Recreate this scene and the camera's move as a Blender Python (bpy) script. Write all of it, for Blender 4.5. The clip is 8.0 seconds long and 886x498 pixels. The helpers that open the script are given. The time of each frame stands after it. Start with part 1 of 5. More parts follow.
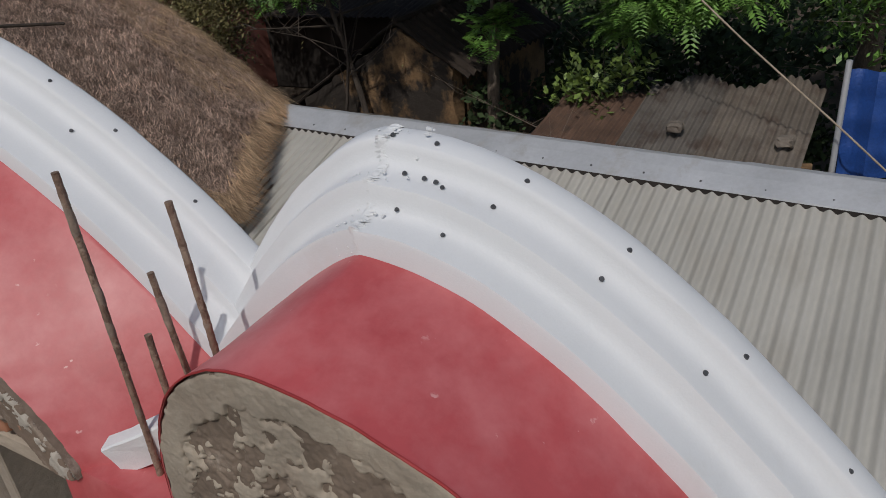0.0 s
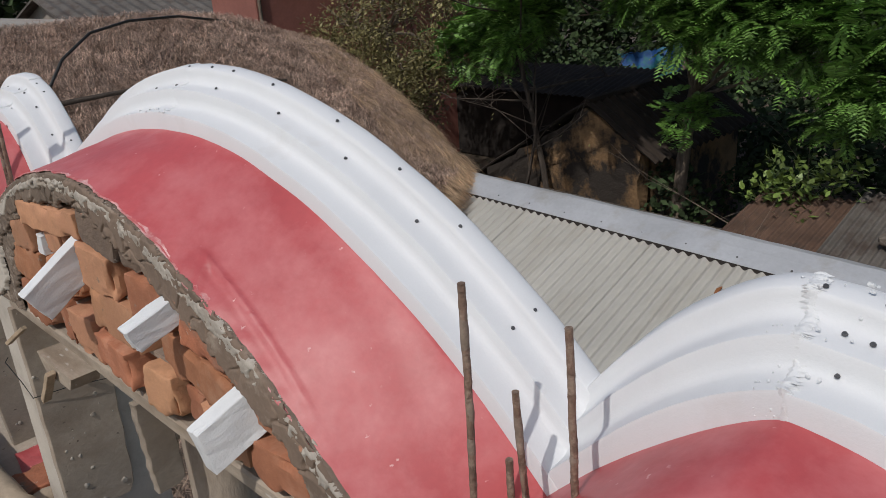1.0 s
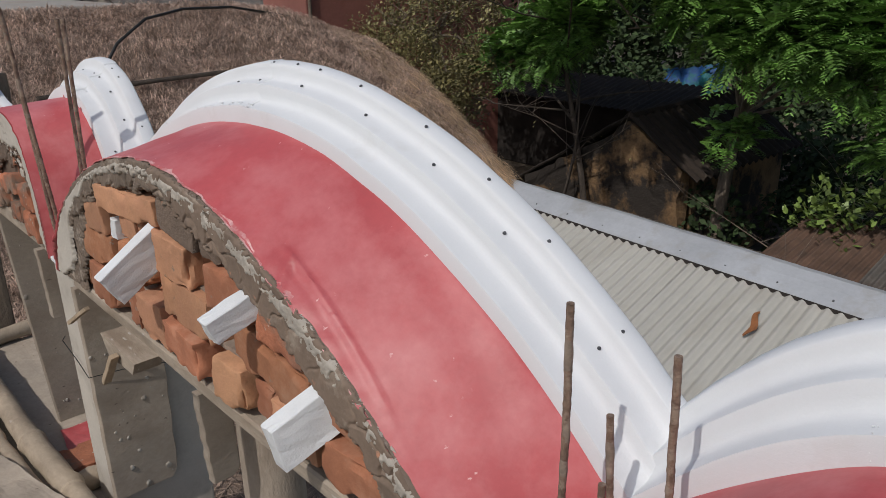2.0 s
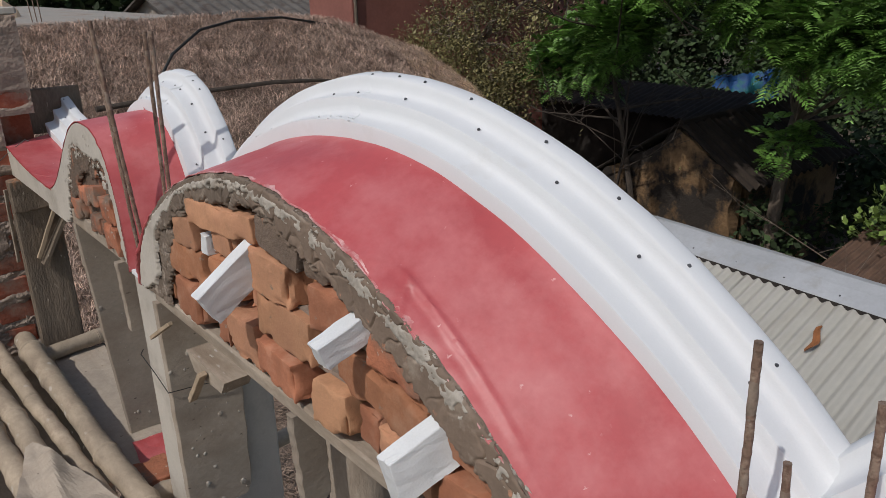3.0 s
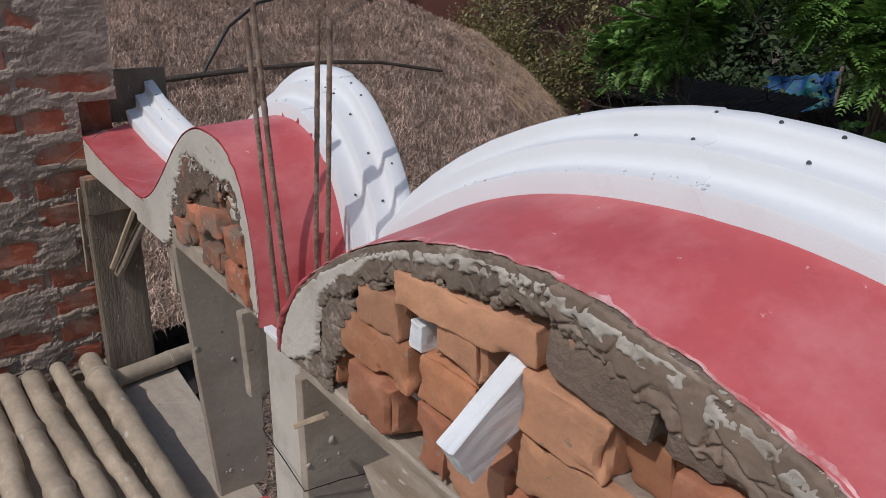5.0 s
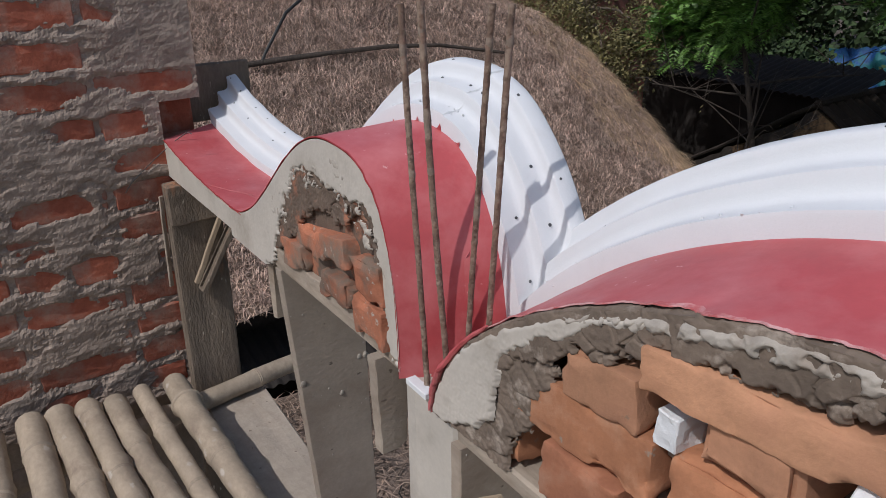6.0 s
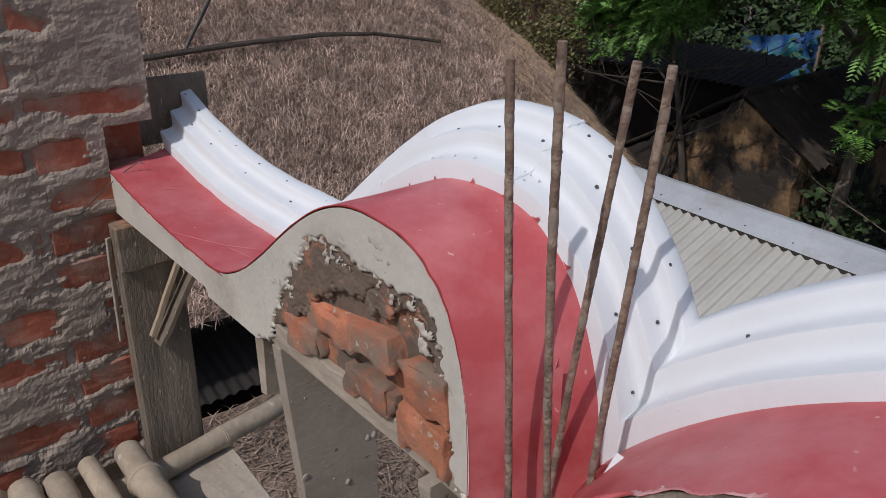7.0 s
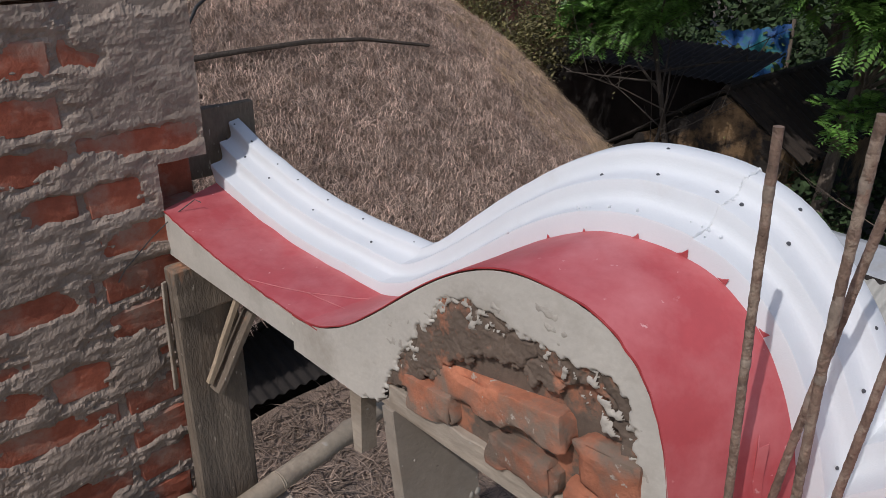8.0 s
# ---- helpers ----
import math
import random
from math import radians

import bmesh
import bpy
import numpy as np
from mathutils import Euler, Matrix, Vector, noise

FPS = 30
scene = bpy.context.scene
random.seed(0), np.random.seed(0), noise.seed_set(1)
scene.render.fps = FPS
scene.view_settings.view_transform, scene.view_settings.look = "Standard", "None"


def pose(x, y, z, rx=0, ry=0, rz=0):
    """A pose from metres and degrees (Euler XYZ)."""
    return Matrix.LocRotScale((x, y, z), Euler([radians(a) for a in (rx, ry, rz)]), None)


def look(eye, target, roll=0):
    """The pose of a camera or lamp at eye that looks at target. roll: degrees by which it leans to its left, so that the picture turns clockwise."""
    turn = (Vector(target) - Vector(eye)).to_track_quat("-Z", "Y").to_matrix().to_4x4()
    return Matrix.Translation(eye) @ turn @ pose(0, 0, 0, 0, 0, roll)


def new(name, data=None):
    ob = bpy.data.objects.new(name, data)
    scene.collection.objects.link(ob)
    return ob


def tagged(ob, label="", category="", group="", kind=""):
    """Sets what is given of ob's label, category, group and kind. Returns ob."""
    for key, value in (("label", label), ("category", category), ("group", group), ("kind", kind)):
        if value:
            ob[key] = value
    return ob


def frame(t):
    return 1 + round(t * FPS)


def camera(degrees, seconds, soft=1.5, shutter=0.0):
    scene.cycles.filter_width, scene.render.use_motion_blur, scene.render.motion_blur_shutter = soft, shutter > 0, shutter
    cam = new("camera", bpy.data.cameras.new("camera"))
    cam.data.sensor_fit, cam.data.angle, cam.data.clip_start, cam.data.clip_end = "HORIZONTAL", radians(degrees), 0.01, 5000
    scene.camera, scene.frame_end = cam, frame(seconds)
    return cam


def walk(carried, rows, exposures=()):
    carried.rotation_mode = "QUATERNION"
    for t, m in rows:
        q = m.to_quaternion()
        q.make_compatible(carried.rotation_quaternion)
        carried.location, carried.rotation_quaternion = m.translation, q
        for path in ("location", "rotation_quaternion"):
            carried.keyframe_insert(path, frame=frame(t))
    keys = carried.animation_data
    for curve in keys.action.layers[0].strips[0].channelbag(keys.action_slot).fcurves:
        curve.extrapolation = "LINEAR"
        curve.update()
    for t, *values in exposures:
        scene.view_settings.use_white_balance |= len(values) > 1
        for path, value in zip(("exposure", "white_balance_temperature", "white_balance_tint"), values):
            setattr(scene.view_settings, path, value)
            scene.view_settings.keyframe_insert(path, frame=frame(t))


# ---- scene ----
cam = camera(60.3, 8.0, 0.6)
PATH = [
    (0, (3.121, -0.302, 4.535), (2.135, 1.182, 3.626), -6.5),
    (0.5, (3.023, -0.344, 4.566), (1.836, 1.053, 3.766), -6.3),
    (1, (2.914, -0.37, 4.58), (1.579, 0.938, 3.869), -3.8),
    (1.5, (2.875, -0.386, 4.588), (1.506, 0.896, 3.894), -1.4),
    (3, (2.759, -0.449, 4.589), (1.298, 0.735, 3.909), -1.5),
    (3.5, (2.624, -0.427, 4.583), (1.101, 0.723, 3.984), -0.9),
    (4, (2.463, -0.4, 4.591), (0.929, 0.694, 3.921), -0.7),
    (5.5, (2.084, -0.478, 4.581), (0.617, 0.664, 3.842), 2.2),
    (6, (1.918, -0.462, 4.571), (0.384, 0.567, 3.803), -0.5),
    (6.5, (1.759, -0.444, 4.587), (0.255, 0.568, 3.743), 0.1),
    (7, (1.6, -0.451, 4.607), (0.206, 0.732, 3.797), 1.0),
    (7.5, (1.447, -0.503, 4.633), (0.122, 0.764, 3.833), 1.0),
    (8, (1.385, -0.54, 4.638), (0.038, 0.695, 3.826), 0.2),
]
walk(cam, [(t, look(eye, target, roll)) for t, eye, target, roll in PATH],
     exposures=[(0, -0.45, 6500, 10), (0.5, -0.2, 6500, 10), (1.0, -0.14, 6500, 10), (3.0, -0.14, 6500, 10), (4.0, -0.11, 6450, 10), (5.5, -0.05, 6170, 12), (8.0, -0.02, 6200, 12)])


# ---- world, sun and sky ----
SUN = Vector((0.155, -0.624, 0.766)).normalized()          # towards the sun
world = bpy.data.worlds.new("sky")
scene.world = world
world.use_nodes = True
wn = world.node_tree
sky = wn.nodes.new("ShaderNodeTexSky")
sky.sky_type, sky.sun_disc = "NISHITA", False
sky.sun_elevation = math.asin(SUN.z)
sky.sun_rotation = math.atan2(SUN.x, SUN.y)
sky.air_density, sky.dust_density = 1.2, 2.0
wn.links.new(sky.outputs[0], wn.nodes["Background"].inputs[0])
wn.nodes["Background"].inputs[1].default_value = 0.09
sun = new("sun", bpy.data.lights.new("sun", "SUN"))
sun.data.energy, sun.data.angle, sun.data.color = 2.35, radians(0.55), (1.0, 0.965, 0.915)
sun.matrix_world = look(tuple(SUN * 30), (0, 0, 0))


# ---- materials ----
def material(name, base, rough=0.8, spread=0.25, scale=8.0, fine=90.0, bump=0.3, depth=0.004,
             stains=None, stain_at=(0.55, 0.7), stain_scale=5.0, random=0.0, metal=0.0, stretch=(1, 1, 1), see=0.0, gloss_spread=0.0, island=0.0, flecks=None, hue=0.0):
    """A surface with grain and blotches: base colour varied at two scales, optional stains with soft edges, and fine relief."""
    m = bpy.data.materials.new(name)
    m.use_nodes = True
    n, l = m.node_tree.nodes, m.node_tree.links
    b = n["Principled BSDF"]
    b.inputs["Roughness"].default_value, b.inputs["Metallic"].default_value = rough, metal
    if see:
        b.inputs["Subsurface Weight"].default_value = see
        b.inputs["Subsurface Radius"].default_value = (0.02, 0.02, 0.02)
        b.inputs["Subsurface Scale"].default_value = 0.3
    co = n.new("ShaderNodeTexCoord")
    mp = n.new("ShaderNodeMapping")
    mp.inputs["Scale"].default_value = stretch
    l.new(co.outputs["Object"], mp.inputs["Vector"])

    def noise_at(s, detail, rough_=0.6):
        t = n.new("ShaderNodeTexNoise")
        t.inputs["Scale"].default_value, t.inputs["Detail"].default_value, t.inputs["Roughness"].default_value = s, detail, rough_
        l.new(mp.outputs[0], t.inputs["Vector"])
        return t

    def mix(kind, fac, a, c):
        t = n.new("ShaderNodeMix")
        t.data_type, t.blend_type = "RGBA", kind
        for socket, value in ((t.inputs[0], fac), (t.inputs[6], a), (t.inputs[7], c)):
            if isinstance(value, (int, float)):
                socket.default_value = value
            elif isinstance(value, tuple):
                socket.default_value = (*value, 1)
            else:
                l.new(value, socket)
        return t.outputs[2]

    def ramp(source, lo, hi):
        t = n.new("ShaderNodeMapRange")
        t.inputs[1].default_value, t.inputs[2].default_value = lo, hi
        l.new(source, t.inputs[0])
        return t.outputs[0]

    big, small = noise_at(scale, 4), noise_at(fine, 5)
    dark = tuple(max(0.0, c * (1 - spread)) for c in base)
    light = tuple(min(1.0, c * (1 + spread)) for c in base)
    colour = mix("MIX", ramp(big.outputs[0], 0.3, 0.7), dark, light)
    colour = mix("MULTIPLY", 1.0, colour, mix("MIX", ramp(small.outputs[0], 0.25, 0.7), tuple([1 - spread * 0.9] * 3), (1.0, 1.0, 1.0)))
    if stains:
        spots = noise_at(stain_scale, 6, 0.65)
        colour = mix("MIX", ramp(spots.outputs[0], *stain_at), colour, stains)
    if flecks:
        tint, spot_scale, size = flecks
        cells = n.new("ShaderNodeTexVoronoi")
        cells.inputs["Scale"].default_value = spot_scale
        warp = n.new("ShaderNodeVectorMath")
        warp.operation = "ADD"
        l.new(mp.outputs[0], warp.inputs[0])
        soft = n.new("ShaderNodeVectorMath")
        soft.operation = "SCALE"
        soft.inputs[3].default_value = 0.02
        l.new(small.outputs["Color"], soft.inputs[0])
        l.new(soft.outputs[0], warp.inputs[1])
        l.new(warp.outputs[0], cells.inputs["Vector"])
        cut = ramp(cells.outputs["Distance"], size, size * 0.5)
        gate = n.new("ShaderNodeMath")
        gate.operation = "MULTIPLY"
        l.new(cut, gate.inputs[0])
        l.new(ramp(noise_at(spot_scale * 0.4, 2).outputs[0], 0.5, 0.58), gate.inputs[1])
        colour = mix("MIX", gate.outputs[0], colour, tint)
    if island:
        geo = n.new("ShaderNodeNewGeometry")
        tone = n.new("ShaderNodeMapRange")
        tone.inputs[3].default_value, tone.inputs[4].default_value = 1 - island, 1 + island
        l.new(geo.outputs["Random Per Island"], tone.inputs[0])
        hsv = n.new("ShaderNodeHueSaturation")
        l.new(tone.outputs[0], hsv.inputs["Value"])
        l.new(colour, hsv.inputs["Color"])
        colour = hsv.outputs[0]
    if random:
        info = n.new("ShaderNodeObjectInfo")
        hue_node = n.new("ShaderNodeHueSaturation")
        val = n.new("ShaderNodeMapRange")
        val.inputs[3].default_value, val.inputs[4].default_value = 1 - random, 1 + random
        l.new(info.outputs["Random"], val.inputs[0])
        l.new(val.outputs[0], hue_node.inputs["Value"])
        if hue:
            turn = n.new("ShaderNodeMath")
            turn.operation = "PINGPONG"
            turn.inputs[1].default_value = 0.13
            l.new(info.outputs["Random"], turn.inputs[0])
            tone = n.new("ShaderNodeMapRange")
            tone.inputs[2].default_value = 0.13
            tone.inputs[3].default_value, tone.inputs[4].default_value = 0.5 - hue * 0.4, 0.5 + hue
            l.new(turn.outputs[0], tone.inputs[0])
            l.new(tone.outputs[0], hue_node.inputs["Hue"])
        l.new(colour, hue_node.inputs["Color"])
        colour = hue_node.outputs[0]
    l.new(colour, b.inputs["Base Color"])
    if gloss_spread:
        r = n.new("ShaderNodeMapRange")
        r.inputs[1].default_value, r.inputs[2].default_value = 0.3, 0.7
        r.inputs[3].default_value, r.inputs[4].default_value = rough - gloss_spread, rough + gloss_spread
        l.new(big.outputs[0], r.inputs[0])
        l.new(r.outputs[0], b.inputs["Roughness"])
    if bump:
        add = n.new("ShaderNodeMath")
        add.operation = "ADD"
        l.new(big.outputs[0], add.inputs[0])
        l.new(small.outputs[0], add.inputs[1])
        bp = n.new("ShaderNodeBump")
        bp.inputs["Strength"].default_value, bp.inputs["Distance"].default_value = bump, depth
        l.new(add.outputs[0], bp.inputs["Height"])
        l.new(bp.outputs[0], b.inputs["Normal"])
    return m


M = {
    "red_sheet": material("red_sheet", (0.47, 0.08, 0.086), 0.45, 0.10, 6, 90, 0.10, 0.002, (0.57, 0.18, 0.185), (0.43, 0.74), 9, gloss_spread=0.08, flecks=((0.66, 0.36, 0.35), 46, 0.12)),
    "red_scuff": material("red_scuff", (0.57, 0.19, 0.19), 0.6, 0.2, 30, 160, 0.1, 0.001),
    "red_edge": material("red_edge", (0.70, 0.40, 0.39), 0.6, 0.2, 20, 120, 0.2, 0.002, (0.50, 0.12, 0.12), (0.44, 0.60), 26),
    "foam": material("foam", (0.69, 0.70, 0.715), 0.75, 0.03, 7, 420, 0.22, 0.0015, (0.61, 0.60, 0.59), (0.60, 0.85), 10),
    "foam_cut": material("foam_cut", (0.70, 0.71, 0.72), 0.85, 0.05, 20, 380, 0.5, 0.0016),
    "nail": material("nail", (0.11, 0.11, 0.115), 0.5, 0.3, 60, 300, 0.1, metal=0.5),
    "brick": material("brick", (0.425, 0.172, 0.092), 0.95, 0.16, 18, 190, 0.45, 0.002, (0.46, 0.265, 0.175), (0.50, 0.70), 9, random=0.2, hue=0.007, flecks=((0.30, 0.23, 0.18), 40, 0.18)),
    "brick_dark": material("brick_dark", (0.165, 0.118, 0.088), 0.92, 0.25, 16, 170, 0.8, 0.004, (0.42, 0.21, 0.13), (0.56, 0.66), 7, random=0.16, flecks=((0.42, 0.36, 0.30), 45, 0.22)),
    "brick_wall": material("brick_wall", (0.37, 0.105, 0.058), 0.92, 0.25, 18, 120, 0.6, 0.003, (0.31, 0.225, 0.175), (0.47, 0.66), 9, random=0.2),
    "mortar": material("mortar", (0.325, 0.255, 0.205), 0.95, 0.24, 16, 100, 0.5, 0.006, (0.25, 0.19, 0.15), (0.50, 0.70), 10),
    "smeared_mortar": material("smeared_mortar", (0.145, 0.104, 0.077), 0.88, 0.28, 14, 120, 0.5, 0.003, (0.36, 0.145, 0.08), (0.52, 0.61), 13, flecks=((0.36, 0.30, 0.25), 40, 0.16)),
    "wet_mortar": material("wet_mortar", (0.185, 0.14, 0.106), 0.85, 0.28, 14, 120, 0.5, 0.003, (0.36, 0.30, 0.245), (0.56, 0.68), 22),
    "mortar_skim": material("mortar_skim", (0.215, 0.155, 0.115), 0.88, 0.2, 10, 130, 0.35, 0.002, (0.32, 0.26, 0.205), (0.55, 0.68), 16, flecks=((0.42, 0.21, 0.13), 26, 0.12)),
    "cement": material("cement", (0.51, 0.465, 0.405), 0.9, 0.09, 9, 170, 0.18, 0.002, (0.33, 0.285, 0.235), (0.52, 0.76), 7),
    "plank": material("plank", (0.37, 0.305, 0.245), 0.92, 0.22, 5, 60, 0.6, 0.004, (0.22, 0.17, 0.13), (0.48, 0.70), 3.5, stretch=(2.0, 2.0, 0.8), random=0.14, flecks=((0.47, 0.43, 0.38), 12, 0.28)),
    "pale_plank": material("pale_plank", (0.37, 0.305, 0.24), 0.88, 0.2, 6, 60, 0.5, 0.003, (0.24, 0.185, 0.135), (0.50, 0.68), 5, stretch=(1, 3, 3), flecks=((0.46, 0.42, 0.37), 22, 0.2)),
    "raw_wood": material("raw_wood", (0.42, 0.32, 0.22), 0.75, 0.2, 9, 70, 0.4, 0.002, stretch=(4, 4, 0.8)),
    "bamboo": material("bamboo", (0.41, 0.33, 0.245), 0.8, 0.22, 8, 70, 0.4, 0.002, (0.26, 0.20, 0.15), (0.52, 0.70), 9, stretch=(1.0, 1.6, 1.6), random=0.12, flecks=((0.50, 0.44, 0.37), 16, 0.22)),
    "rebar_crust": material("rebar_crust", (0.29, 0.225, 0.175), 0.95, 0.3, 60, 190, 0.8, 0.002),
    "rebar": material("rebar", (0.25, 0.165, 0.12), 0.85, 0.4, 40, 190, 1.0, 0.003, (0.32, 0.24, 0.18), (0.50, 0.60), 60, metal=0.1),
    "thatch": material("thatch", (0.33, 0.235, 0.18), 0.95, 0.35, 3, 60, 0.9, 0.03, (0.22, 0.165, 0.13), (0.5, 0.7), 2.0),
    "straw": material("straw", (0.56, 0.405, 0.32), 0.9, 0.3, 1.6, 9, 0.0, stains=(0.27, 0.18, 0.135), stain_at=(0.46, 0.62), stain_scale=5.0, island=0.62),
    "tin": material("tin", (0.465, 0.445, 0.40), 0.55, 0.10, 1.3, 30, 0.1, 0.003, (0.39, 0.36, 0.31), (0.5, 0.75), 2.2, metal=0.15, stretch=(1, 0.3, 1)),
    "cap_tin": material("cap_tin", (0.50, 0.51, 0.53), 0.5, 0.12, 2.0, 30, 0.2, 0.004, (0.38, 0.36, 0.34), (0.54, 0.74), 3, metal=0.3),
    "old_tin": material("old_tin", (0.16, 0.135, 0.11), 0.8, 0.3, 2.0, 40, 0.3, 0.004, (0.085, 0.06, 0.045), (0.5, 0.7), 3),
    # the near-black blotches paint tree shade between sunlit ochre patches
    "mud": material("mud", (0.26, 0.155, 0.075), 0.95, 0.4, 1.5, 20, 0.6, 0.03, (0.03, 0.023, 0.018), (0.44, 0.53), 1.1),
    "ground": material("ground", (0.12, 0.09, 0.065), 0.95, 0.35, 0.6, 12, 0.6, 0.03, (0.06, 0.05, 0.035), (0.48, 0.66), 1.5),
    "bark": material("bark", (0.22, 0.17, 0.13), 0.95, 0.35, 5, 50, 0.9, 0.02, stretch=(2, 2, 0.5)),
    "tarp": material("tarp", (0.02, 0.085, 0.26), 0.5, 0.35, 3, 40, 0.6, 0.04, (0.02, 0.14, 0.16), (0.5, 0.56), 1.0),
    "rust": material("rust", (0.29, 0.115, 0.09), 0.85, 0.18, 1.0, 20, 0.2, 0.01, (0.22, 0.08, 0.06), (0.5, 0.7), 1.5),
    "slab": material("slab", (0.36, 0.33, 0.29), 0.9, 0.25, 1.0, 20, 0.3, 0.01, (0.24, 0.17, 0.13), (0.5, 0.7), 1.0),
    "ochre": material("ochre", (0.36, 0.16, 0.08), 0.9, 0.2, 1.0, 20, 0.3, 0.01),
    "slate": material("slate", (0.13, 0.115, 0.10), 0.85, 0.25, 2.0, 30, 0.4, 0.01, (0.07, 0.05, 0.04), (0.5, 0.66), 3),
    "red_rim": material("red_rim", (0.36, 0.035, 0.035), 0.6, 0.2, 20, 120, 0.2),
    "brick_pale": material("brick_pale", (0.49, 0.245, 0.14), 0.95, 0.16, 18, 190, 0.5, 0.002, (0.37, 0.175, 0.105), (0.50, 0.70), 9, random=0.14, hue=0.008, flecks=((0.24, 0.17, 0.12), 34, 0.16)),
    "brick_smear": material("brick_smear", (0.41, 0.152, 0.082), 0.93, 0.24, 18, 180, 0.6, 0.003, (0.20, 0.142, 0.105), (0.47, 0.60), 8, random=0.2, flecks=((0.42, 0.36, 0.30), 50, 0.2)),
    "pale_dust": material("pale_dust", (0.44, 0.37, 0.30), 0.95, 0.18, 6, 80, 0.5, 0.003, (0.31, 0.25, 0.195), (0.52, 0.70), 6, flecks=((0.20, 0.155, 0.12), 36, 0.15)),
    "blue_tarp": material("blue_tarp", (0.02, 0.075, 0.30), 0.4, 0.3, 3, 40, 0.4, 0.02),
    "old_plank": material("old_plank", (0.20, 0.155, 0.115), 0.92, 0.28, 7, 80, 0.7, 0.005, (0.37, 0.165, 0.08), (0.58, 0.68), 3, stretch=(2.0, 2.0, 0.7), flecks=((0.48, 0.41, 0.33), 40, 0.2)),
    "straw_old": material("straw_old", (0.28, 0.20, 0.15), 0.9, 0.4, 0.9, 9, 0.0, island=0.65),
    "pitted": material("pitted", (0.36, 0.30, 0.24), 0.92, 0.16, 6, 90, 0.4, 0.003, (0.24, 0.185, 0.14), (0.46, 0.70), 4, stretch=(1, 1, 1.5), random=0.1, flecks=((0.14, 0.11, 0.085), 32, 0.15)),
    "bark_dark": material("bark_dark", (0.085, 0.066, 0.052), 0.95, 0.35, 5, 50, 0.9, 0.02, stretch=(2, 2, 0.5)),
    "cable": material("cable", (0.018, 0.017, 0.016), 0.5, 0.2, 20, 80, 0.2),
    "leaf_fresh": material("leaf_fresh", (0.155, 0.225, 0.05), 0.5, 0.35, 1.4, 30, 0.0, island=0.5),
    "leaf": material("leaf", (0.135, 0.265, 0.05), 0.5, 0.45, 1.4, 30, 0.0, island=0.5),
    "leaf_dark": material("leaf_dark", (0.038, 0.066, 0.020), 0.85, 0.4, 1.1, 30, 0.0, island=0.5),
    "leaf_dry": material("leaf_dry", (0.225, 0.195, 0.08), 0.6, 0.4, 1.1, 30, 0.0, island=0.5),
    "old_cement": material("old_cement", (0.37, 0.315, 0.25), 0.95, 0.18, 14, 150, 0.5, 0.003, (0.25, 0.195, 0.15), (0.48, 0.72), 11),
    "cement_lump": material("cement_lump", (0.43, 0.385, 0.33), 0.95, 0.16, 40, 180, 0.5, 0.002, (0.30, 0.255, 0.21), (0.52, 0.68), 24),
    # roof tiles darkened to hold the trees' shade; paler spots are leaf litter
    "shaded_tile": material("shaded_tile", (0.036, 0.025, 0.018), 0.95, 0.35, 2.5, 30, 0.5, 0.02, (0.08, 0.062, 0.045), (0.62, 0.70), 5),
    # shade put into colour: near-black for walls and gaps that lie in shadow
    "shade_black": material("shade_black", (0.028, 0.022, 0.019), 0.95, 0.3, 3, 40, 0.4, 0.01),
    "gap": material("gap", (0.10, 0.10, 0.10), 0.9, 0.2, 20, 80, 0.2),
    "dead_leaf": material("dead_leaf", (0.30, 0.12, 0.045), 0.8, 0.25, 9, 60, 0.3),
    "straw_gold": material("straw_gold", (0.62, 0.43, 0.27), 0.9, 0.3, 1.2, 9, 0.0, island=0.55),
    "rust_tin": material("rust_tin", (0.13, 0.075, 0.05), 0.85, 0.3, 3, 40, 0.3, 0.004, (0.07, 0.045, 0.032), (0.5, 0.68), 4),
}


# ---- building helpers ----
def mesh_of(name, verts, faces, mat, smooth=False):
    me = bpy.data.meshes.new(name)
    me.from_pydata([tuple(v) for v in verts], [], faces)
    me.materials.append(mat)
    if smooth:
        me.polygons.foreach_set("use_smooth", [True] * len(me.polygons))
    me.update()
    return me


def bm_mesh(name, bm, mat, smooth=False):
    bmesh.ops.recalc_face_normals(bm, faces=bm.faces)
    if smooth:
        for e in bm.edges:
            e.smooth = len(e.link_faces) == 2 and e.calc_face_angle(0) < 0.75
    me = bpy.data.meshes.new(name)
    bm.to_mesh(me)
    bm.free()
    me.materials.append(mat)
    if smooth:
        me.polygons.foreach_set("use_smooth", [True] * len(me.polygons))
    return me


def part(name, bm, mat, parent=None, label="", smooth=False):
    """Links a bmesh as one mesh object, under its thing where one is given."""
    ob = new(name, bm_mesh(name, bm, mat, smooth))
    ob.parent = parent
    if label:
        tagged(ob, label)
    return ob


def thing(name, label, category, group="", kind="", at=(0, 0, 0)):
    ob = new(name)
    ob.location = at
    ob.empty_display_size = 0.05
    return tagged(ob, label, category, group, kind)


